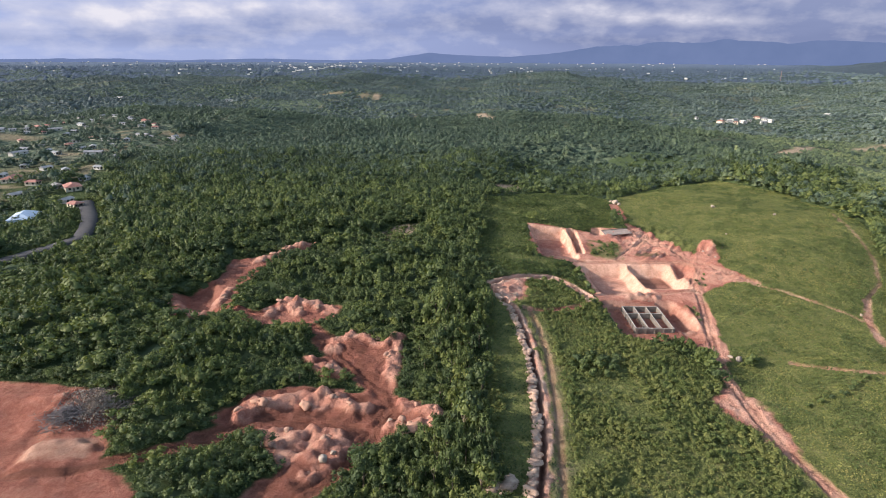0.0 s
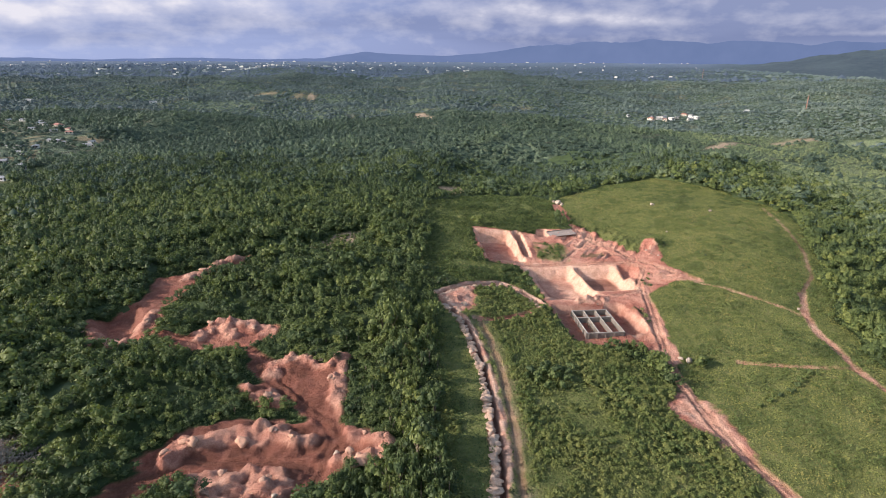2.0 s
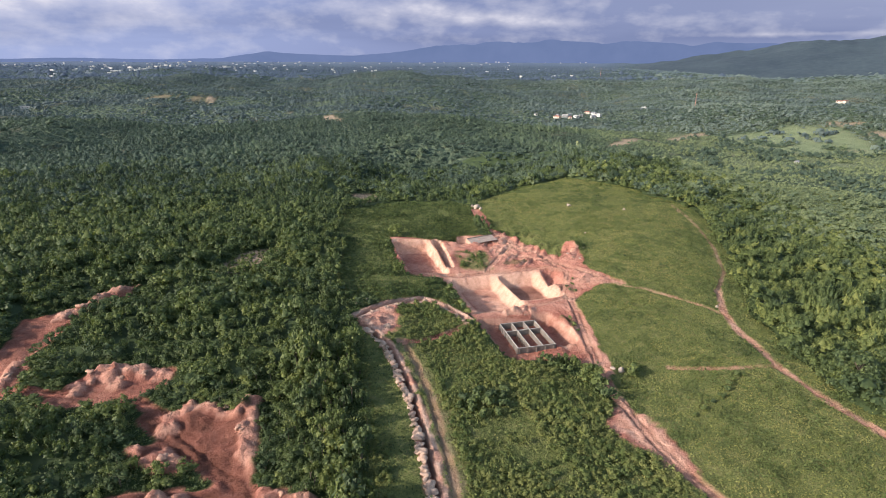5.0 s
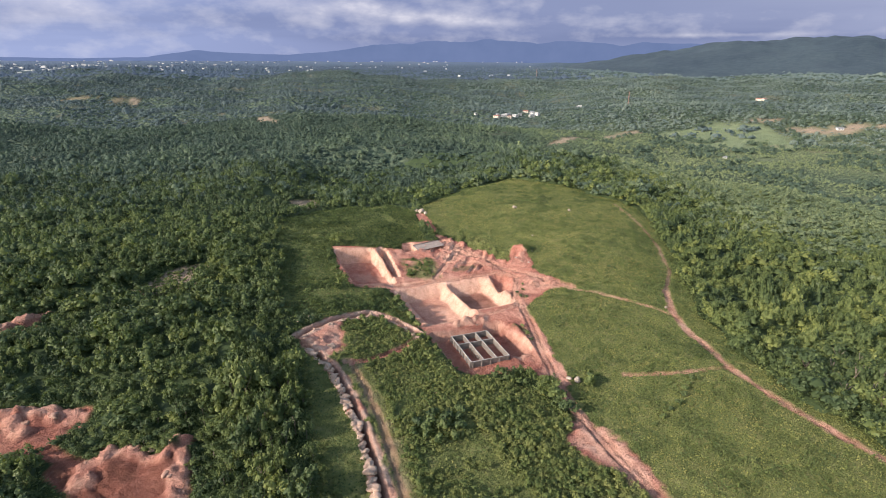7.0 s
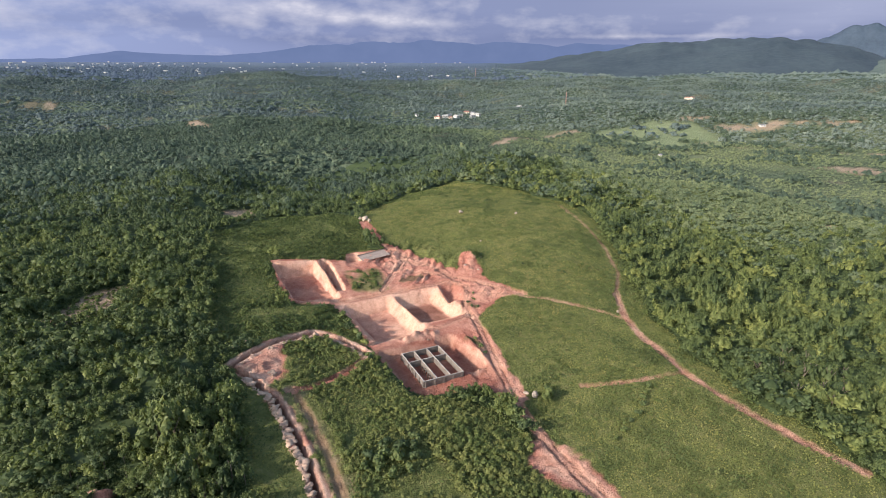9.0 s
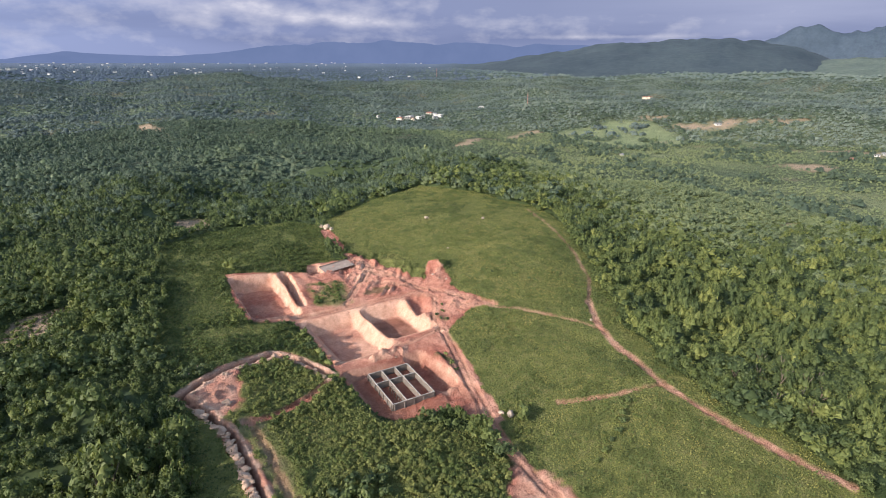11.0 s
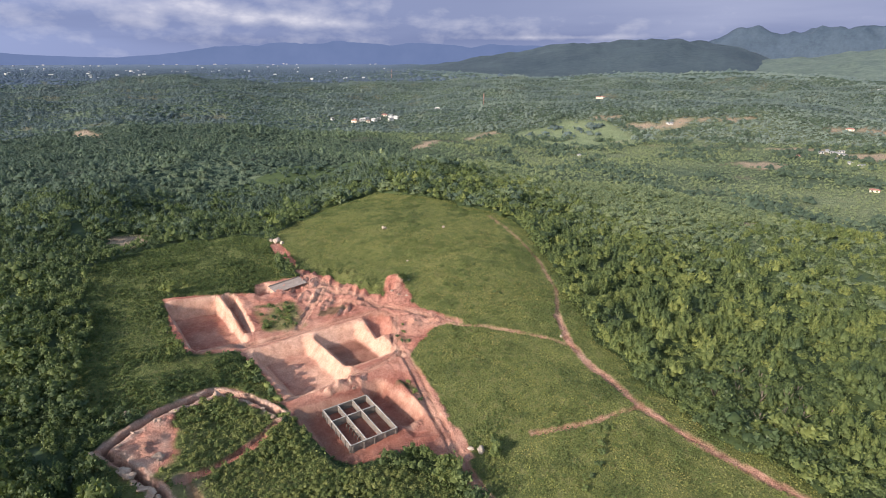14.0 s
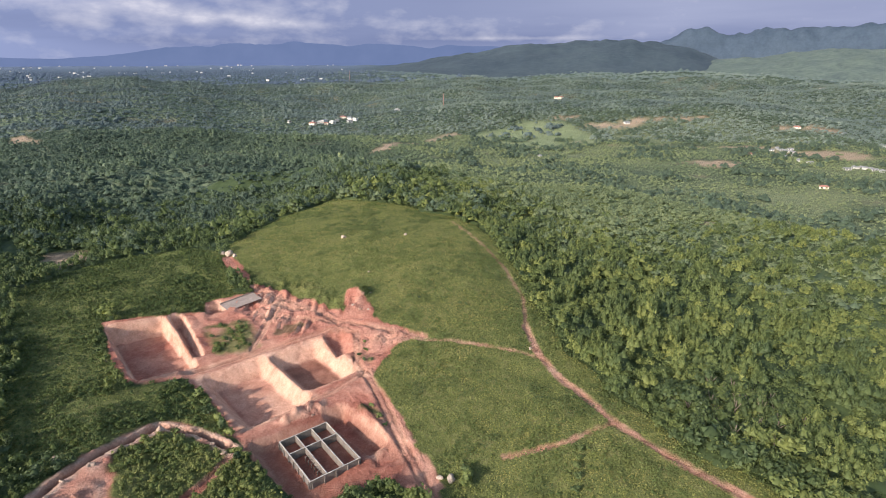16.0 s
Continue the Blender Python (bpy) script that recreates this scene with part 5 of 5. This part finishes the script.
def tank():
    thing = tagged(new("concrete_tank"), "unroofed grey concrete tank with six cells standing in red earth", "tank")
    thing.location, thing.rotation_euler = (72.7, 178.9, -1.0), (0, 0, radians(-1.5))
    w, l, h, t = 13.1, 17.8, 2.7, .30
    walls = [(-w / 2, w / 2, -l / 2, -l / 2 + t, h), (-w / 2, w / 2, l / 2 - t, l / 2, h), (-w / 2, -w / 2 + t, -l / 2 + t, l / 2 - t, h), (w / 2 - t, w / 2, -l / 2 + t, l / 2 - t, h),
             (-w / 6 - t / 2, -w / 6 + t / 2, -l / 2 + t, l / 2 - t, h - .02), (w / 6 - t / 2, w / 6 + t / 2, -l / 2 + t, l / 2 - t, h - .02)]
    y = l / 6
    for a, c in ((-w / 2 + t, -w / 6 - t / 2), (-w / 6 + t / 2, w / 6 - t / 2), (w / 6 + t / 2, w / 2 - t)):
        walls.append((a, c, y - t / 2, y + t / 2, h - .04))
    for x0, x1, y0, y1, top in walls:
        bm = bmesh.new()
        box(bm, x0, x1, y0, y1, .12, top - .06, .02)
        wall = part("wall", bm, concrete, thing)
        bm = bmesh.new()
        box(bm, x0, x1, y0, y1, top - .06, top, .02)
        part("coping", bm, fresh_concrete, wall, "pale fresh concrete on the wall's top")
    bm = bmesh.new()
    box(bm, -w / 2 - .7, w / 2 + .7, -l / 2 - .7, l / 2 + .7, -.5, .12, .03)
    part("base_slab", bm, concrete_dark, thing)
    bm = bmesh.new()
    box(bm, -w / 2 + .1, w / 2 - .1, -l / 2 + .1, l / 2 - .1, .12, .3)
    part("floor", bm, concrete_dark, thing)
    # outer pilasters and the props inside the near cells
    for k in range(7):
        yk = -l / 2 + .5 + k * (l - 1) / 6
        for side in (-1, 1):
            bm = bmesh.new()
            xs = side * (w / 2 + .14)
            box(bm, xs - .14, xs + .14, yk - .18, yk + .18, .12, h - .35, .02)
            part("pilaster", bm, concrete, thing)
    for k in range(5):
        xk = -w / 2 + .6 + k * (w - 1.2) / 4
        bm = bmesh.new()
        box(bm, xk - .18, xk + .18, -l / 2 - .28, -l / 2, .12, h - .35, .02)
        part("pilaster", bm, concrete, thing)
    for k in range(6):
        yk = -l / 2 + 1.4 + k * 1.6
        bm = bmesh.new()
        box(bm, -w / 6 - 1.25, -w / 6 - 1.05, yk - .1, yk + .1, .12, 1.9, .02)
        box(bm, -w / 6 - 1.1, -w / 6 - .14, yk - .06, yk + .06, 1.7, 1.9, .01)
        part("prop", bm, wood_dark, thing, "grey timber prop against the wall")


tank()


def stone_mesh(name, seed, material, flat=.7, rough=.28):
    r = np.random.RandomState(seed)
    v, f = BALL3
    bump = 1 + rough * (lumps(v[:, 0] + 9 * seed, v[:, 1] + v[:, 2] * .7, .9, seed) - .5) * 2 + rough * (lumps(v[:, 0] - v[:, 2], v[:, 1] + 5 * seed, .32, seed) - .5) + r.uniform(-.05, .05, len(v))
    v = v * bump[:, None] * np.array([1, r.uniform(.7, 1), flat])
    return mesh_of(name, v, f, material, None, True)


def set_stone(name, mesh, x, y, size, sink, label, category, group, spin):
    ob = tagged(new(name, mesh), label, category, group)
    ob.location, ob.scale, ob.rotation_euler = (x, y, height_at(x, y) + size * sink), (size, size, size), (0, 0, spin)
    return ob


rng = np.random.RandomState(23)
pale_stones = [stone_mesh("spoil_mound", 30 + k, sand, .36, .95) for k in range(7)]
red_stones = [stone_mesh("earth_mound", 40 + k, rubble, .42, .75) for k in range(7)]
rocks = [stone_mesh("boulder", 50 + k, limestone, .8, .4) for k in range(5)]


# pale spoil thrown up beside the trench, heap by heap
for k, (x, y) in enumerate(along(TRENCH[6:], 2.5, -1.5)):
    if y > 84:
        set_stone("spoil_mound", pale_stones[k % 7], x + rng.uniform(-.2, .2), y + rng.uniform(-.2, .2), rng.uniform(.85, 1.25), .04, "mound of pale limestone spoil beside the trench", "spoil mound", "spoil mounds along the trench", rng.uniform(0, 6))
for k, (x, y) in enumerate(along(TRENCH[:6], 5.3, 1.8)):
    set_stone("spoil_mound", pale_stones[k % 7], x + rng.uniform(-.3, .3), y + rng.uniform(-.3, .3), rng.uniform(.45, .8), .0, "mound of pale limestone spoil beside the trench", "spoil mound", "spoil mounds along the trench", rng.uniform(0, 6))
for x, y, s in ((26.5, 185, 1.2), (19.4, 204.1, 1.0), (23, 205.9, .8), (14.2, 192.8, 1.1), (12, 90, 2.2), (9.5, 88, 1.7), (14, 91.5, 1.3)):
    set_stone("spoil_mound", pale_stones[int(x) % 7], x, y, s, .1, "large mound of pale limestone spoil near the trench", "spoil mound", "spoil mounds along the trench", x)
# single lumps on the tipped earth
buff_stones = [stone_mesh("earth_mound", 60 + k, buff_spoil, .45, .8) for k in range(6)]
for k in range(0, len(LOADS), 14):
    x, y, size, _ = LOADS[k]
    pale_one = rng.rand() < .42 and (y > 117 or x > -14)
    set_stone("earth_mound", (buff_stones if pale_one else red_stones)[k % 6], x + rng.normal() * .8, y + rng.normal() * .7, size * rng.uniform(.4, .8), -.2, "buff lump of tipped earth in a clearing" if pale_one else "red lump of tipped earth in a clearing", "earth mound", "tipped lumps in the clearings", rng.uniform(0, 6))
for x, y, s in ((-26.4, 100.7, .9), (-24.5, 103, .6), (-13, 116, .7), (92, 152, 1.1), (90.5, 154, .7), (101, 317, 1.6), (99, 320, 1.2), (102, 313, 1.0), (119, 240, .5), (122, 234, .4),
                (49, 156, .5), (130, 245, .5), (140, 262, .6), (150, 300, 1.1), (176, 285, .7), (148, 178, .6)):
    set_stone("boulder", rocks[int(abs(x)) % 5], x, y, s, .35, "pale weathered limestone boulder on the ground", "boulder", "boulders", x)


def slab():
    thing = tagged(new("concrete_ramp"), "sloping slab of grey concrete at the end of a cutting", "ramp")
    bm = bmesh.new()
    box(bm, -6.8, 6.8, -3.4, 3.4, -.25, 0, .04)
    part("slab", bm, dusty_concrete, thing)
    bm = bmesh.new()
    box(bm, -6.8, 6.8, 3.1, 3.4, 0, .35, .03)
    part("kerb", bm, concrete, thing)
    thing.matrix_world = pose(88.5, 270.8, max(height_at(x, y) for x in (83, 88, 94) for y in (268, 273)) + .05, 4, -3, 6)


slab()


def brush_pile():
    bm = bmesh.new()
    r = np.random.RandomState(3)
    for _ in range(420):
        a, d = r.uniform(0, 6.28), abs(r.normal()) * 3.0
        c = Vector((d * math.cos(a), d * math.sin(a), max(.15, 2.2 - d * .4) * r.uniform(.1, 1)))
        turn = Euler((r.uniform(-.5, .5), r.uniform(-.5, .5), r.uniform(0, 6.28))).to_matrix().to_4x4()
        length, thick = r.uniform(1.2, 4.5), r.uniform(.04, .13)
        bmesh.ops.create_cone(bm, segments=5, radius1=thick, radius2=thick * .4, depth=length, cap_ends=True, matrix=Matrix.Translation(c) @ turn @ Matrix.Rotation(radians(90), 4, "X"))
    mesh = bpy.data.meshes.new("dead_brush")
    bm.to_mesh(mesh)
    bm.free()
    mesh.materials.append(dead_wood)
    ob = tagged(new("dead_brush", mesh), "tangled pile of grey dead branches on red earth", "brush pile")
    ob.location = (-89, 112, height_at(-89, 112))


brush_pile()
dx, dy = rng.normal(-84, 4.5, 5200), rng.normal(117, 4.2, 5200)
keep = (dy > 108 + .3 * (dx + 84)) & (np.hypot(dx + 89, dy - 112) > 3)
dx, dy = dx[keep], dy[keep]
sprays("dead_scrub", dx, dy, ground(dx, dy) + rng.uniform(.1, 2.8, len(dx)) * np.exp(-((dx + 84) ** 2 + (dy - 117) ** 2) / 60), np.tile((.5, 0.0, .6), (len(dx), 1)), rng.uniform(.14, .34, len(dx)), rng.rand(len(dx)), dry_twigs, "grey leafless scrub at the edge of bare earth", "shrubs", 1.0)
# tall bushes that stand over the edge of the pits, and a dense clump added below the tank in place of a shaded hollow
CLUMP = (44, 139)
edge_crowns = [mesh_of("crown", *crown_shape(rng, 6, 90, .20), leaf_tree, None, True) for _ in range(4)]
for x, y, r in ((57.5, 197, 1.7), (57, 201, 2.1), (57.3, 205, 1.8), (56.6, 209, 2.2), (57.2, 214, 1.7), (57, 219, 1.9), (56, 190, 1.8), (55.5, 186, 1.4), (39.5, 240, 1.5), (39.8, 247, 1.8), (39.5, 254, 1.5), (40, 262, 1.7), (41, 269, 1.5), (93.5, 148.5, 2.6), (96, 150.5, 2.0),
                (130, 250, 1.5), (131, 247, 1.3), (92.5, 186, .9), (91.5, 181, .9), (90.8, 177, .8), (74, 246, 1.0), (78, 242, .9), (71, 250, 1.0), (80, 252, .9), (75, 239, .8), (107, 212, .9), (109, 216, .8),
                (120, 137, 1.2), (117.5, 135.5, 1.0), (115, 134, 1.3), (112.5, 132, 1.1), (109, 130, 1.2), (105, 128.5, 1.0), (101, 127, 1.1), (97, 125.5, 1.0), (150, 215, 1.0), (151.5, 213, .8), (148, 222, .7), (72, 243, .9), (76, 257, 1.0), (80, 248, .8), (77, 251, 1.1), (73.5, 247, .8), (82, 255, .9), (70.5, 240, .9), (79, 238, .8), (104, 211, 1.0), (103.3, 207, .9), (105, 205.5, .8), (139, 232, 1.1), (141, 228, .8), (160, 240, .7)) + tuple((CLUMP[0] + dx, CLUMP[1] + dy, r) for dx, dy, r in ((-4, 0, 2.0), (-2, 3, 2.3), (1, 1, 2.5), (3, 4, 2.1), (-5, 4, 1.8), (5, 0, 1.9), (2, -3, 1.7), (-2, -3, 1.8), (6, 4, 1.8), (0, 6, 2.0), (8, 7, 1.7), (-7, 1, 1.5))):
    shrub = tagged(new("shrub"), "leafy green shrub standing in the grass" if x > 96.5 and y < 200 or x > 138 else "leafy green shrub at the edge of bare earth", "shrub", "shrubs round the diggings")
    shrub.location, shrub.rotation_euler = (x, y, height_at(x, y) - .1), (0, 0, x * 1.7)
    stem, crown = new("stem", trunk_mesh), new("crown", edge_crowns[int(x + y) % 4])
    stem.parent = crown.parent = shrub
    stem.scale, crown.scale, crown.location = (r, r, r * .7), (r, r, r * .95), (0, 0, r * .15)


# ---- houses ----
def house(label, wall_material, roof_material, w, l, h, hipped=False):
    """A one-storey house with a pitched roof, doors and windows; built at the origin."""
    thing = tagged(new("house"), label, "house", "houses of the villages")
    bm = bmesh.new()
    box(bm, -w / 2, w / 2, -l / 2, l / 2, -4.5, h)
    part("wall", bm, wall_material, thing)
    bm = bmesh.new()
    o, rise = .5, w * .22
    cut_in = l * .28 if hipped else 0
    low = [bm.verts.new(p) for p in ((-w / 2 - o, -l / 2 - o, h), (w / 2 + o, -l / 2 - o, h), (w / 2 + o, l / 2 + o, h), (-w / 2 - o, l / 2 + o, h))]
    ridge = [bm.verts.new((0, -l / 2 - o + cut_in, h + rise)), bm.verts.new((0, l / 2 + o - cut_in, h + rise))]
    for f in ((low[0], low[1], ridge[0]), (low[1], low[2], ridge[1], ridge[0]), (low[2], low[3], ridge[1]), (low[3], low[0], ridge[0], ridge[1]), tuple(low[::-1])):
        bm.faces.new(f)
    part("roof", bm, roof_material, thing)
    for x, y, a, c in ((-w / 4, -l / 2, 1.2, 0), (w / 4, -l / 2, 1.2, 0), (-w / 2, -l / 4, 0, 1.3), (-w / 2, l / 4, 0, 1.3), (w / 2, -l / 4, 0, 1.3)):
        bm = bmesh.new()
        box(bm, x - a / 2 - .04, x + a / 2 + .04, y - c / 2 - .04, y + c / 2 + .04, 1.0, 2.2)
        part("window", bm, dark_glass, thing)
    bm = bmesh.new()
    box(bm, -.5, .5, -l / 2 - .05, -l / 2 + .05, -.2, 2.0)
    part("door", bm, wood_dark, thing)
    return thing


kinds = [("white plastered house with a tin roof", plaster_white, roof_tin, 7, 9, 2.6, False), ("cream house with a dull red hipped roof", plaster_cream, roof_red, 8, 11, 2.6, True),
         ("white house with a white hipped roof", plaster_white, plaster_white, 7, 10, 2.6, True), ("pale blue house with a pale blue roof", plaster_blue, plaster_blue, 10, 14, 3.6, True),
         ("long white building with a flat tin roof", plaster_white, roof_tin, 5, 13, 2.5, False),
         ("small white cottage with a tin roof among trees", plaster_white, roof_tin, 4.6, 6.4, 2.2, False), ("small cream cottage with a dull red roof among trees", plaster_cream, roof_red, 5, 7, 2.4, True)]
PLACES = [(3, -203, 259, 20), (6, -196, 287, 60), (1, -218, 320, 40), (5, -224, 342, 10), (5, -234, 375, 70), (4, -244, 412, 30), (5, -286, 484, 80), (4, -276, 439, 100), (4, -304, 568, 75), (5, -293, 518, 20), (1, -450, 626, 60), (6, -462, 688, 20),
          (1, -372, 706, 60), (6, -420, 556, 50), (1, -267, 339, 10), (5, -229, 323, 45), (4, -595, 1056, 70), (5, -451, 751, 0), (5, -429, 742, 80), (4, -426, 1138, 110), (0, -397, 927, 10), (5, -300, 400, 20), (5, -305, 438, 60), (6, -318, 474, 15)]
WHITE_TOWN = [(1, 476, 972, 30), (2, 493, 978, 80), (4, 506, 986, 120), (2, 516, 975, 10), (1, 555, 1004, 40), (0, 546, 966, 90), (2, 560, 972, 30), (5, 446, 1000, 0), (2, 719, 1064, 60), (0, 559, 986, 20), (5, 711, 1058, 0),
              (5, 484, 985, 10), (5, 530, 982, 60), (6, 500, 968, 45)]
VALLEY_TOWN = [(5, 807, 356, 30), (4, 824, 353, 130), (5, 764, 323, 80), (4, 806, 333, 150), (5, 747, 302, 130), (5, 737, 288, 60), (5, 790, 279, 120), (5, 724, 249, 50), (5, 742, 246, 140), (4, 743, 237, 160),
               (5, 738, 229, 40), (5, 734, 221, 100), (6, 749, 357, 120), (5, 830, 342, 40), (6, 597, 231, 20), (4, 931, 266, 140), (5, 1015, 336, 75), (5, 815, 345, 10), (5, 778, 318, 70), (0, 898, 627, 60),
               (1, 1104, 953, 40), (1, 1112, 946, 100), (5, 560, 530, 120), (4, 1766, 606, 0), (1, 1011, 399, 20)]
rng = np.random.RandomState(41)
for _ in range(230):
    x, y = rng.uniform(-500, -190), rng.uniform(280, 760)
    here = np.array([x]), np.array([y])
    if inside(*here, VILLAGE)[0] > 4 and line_gap(*here, VILLAGE_LANE)[0][0] > 6 and min(math.hypot(x - a, y - c) for _, a, c, _ in PLACES) > 12:
        PLACES.append((int(rng.choice([5, 5, 6, 5, 4])), round(x), round(y), int(rng.uniform(0, 180))))
made = {}
for table in (PLACES, WHITE_TOWN, VALLEY_TOWN):
    for kind, x, y, turn in table:
        spot = pose(x, y, height_at(x, y) - .3 + (1.4 if y > 800 else 0), 0, 0, turn)
        if kind in made:
            copy_thing(made[kind], spot)
        else:
            made[kind] = house(*kinds[kind])
            made[kind].matrix_basis = spot
# the far town on the plain
bm = bmesh.new()
r = np.random.RandomState(8)
for _ in range(300):
    a, d = radians(r.uniform(-40, 30)), r.uniform(2300, 4300)
    if r.rand() < .45:
        a, d = radians(r.normal(-13, 6)), r.uniform(2300, 3600)
    x, y = d * math.sin(a), d * math.cos(a)
    z = height_at(x, y) + (8 if d < 2900 else 0)
    w, l, h = r.uniform(4, 8), r.uniform(5, 14) * (1.6 if r.rand() < .12 else 1), r.uniform(3, 6)
    bmesh.ops.create_cube(bm, size=1, matrix=Matrix.Translation((x, y, z + h / 2)) @ Matrix.Rotation(r.uniform(0, 3), 4, "Z") @ Matrix.Diagonal((w, l, h, 1)))
mesh = bpy.data.meshes.new("far_town")
bm.to_mesh(mesh)
bm.free()
mesh.materials.append(plaster_white)
tagged(new("far_town", mesh), "scattered white buildings of a far town", "town", kind="stuff")


def mast(x, y, tall, wide):
    thing = tagged(new("radio_mast"), "slender lattice mast in red-brown paint on a wooded hill", "mast", "masts")
    thing.location = (x, y, height_at(x, y))
    legs = [(wide * math.cos(a), wide * math.sin(a)) for a in (0, 2.09, 4.19)]
    for lx, ly in legs:
        bm = bmesh.new()
        bmesh.ops.create_cone(bm, segments=5, radius1=.22, radius2=.16, depth=tall, cap_ends=True, matrix=Matrix.Translation((lx * .6, ly * .6, tall / 2)))
        part("leg", bm, steel, thing)
    for k in range(int(tall / 4)):
        bm = bmesh.new()
        for (ax, ay), (bx, by) in zip(legs, legs[1:] + legs[:1]):
            p, q = Vector((ax * .6, ay * .6, k * 4)), Vector((bx * .6, by * .6, k * 4 + 4))
            bmesh.ops.create_cone(bm, segments=4, radius1=.1, radius2=.1, depth=(q - p).length, matrix=Matrix.Translation((p + q) / 2) @ (q - p).to_track_quat("Z", "Y").to_matrix().to_4x4())
        part("brace", bm, steel, thing)


mast(747, 944, 26, 1.2)
mast(1230, 2120, 42, 1.6)
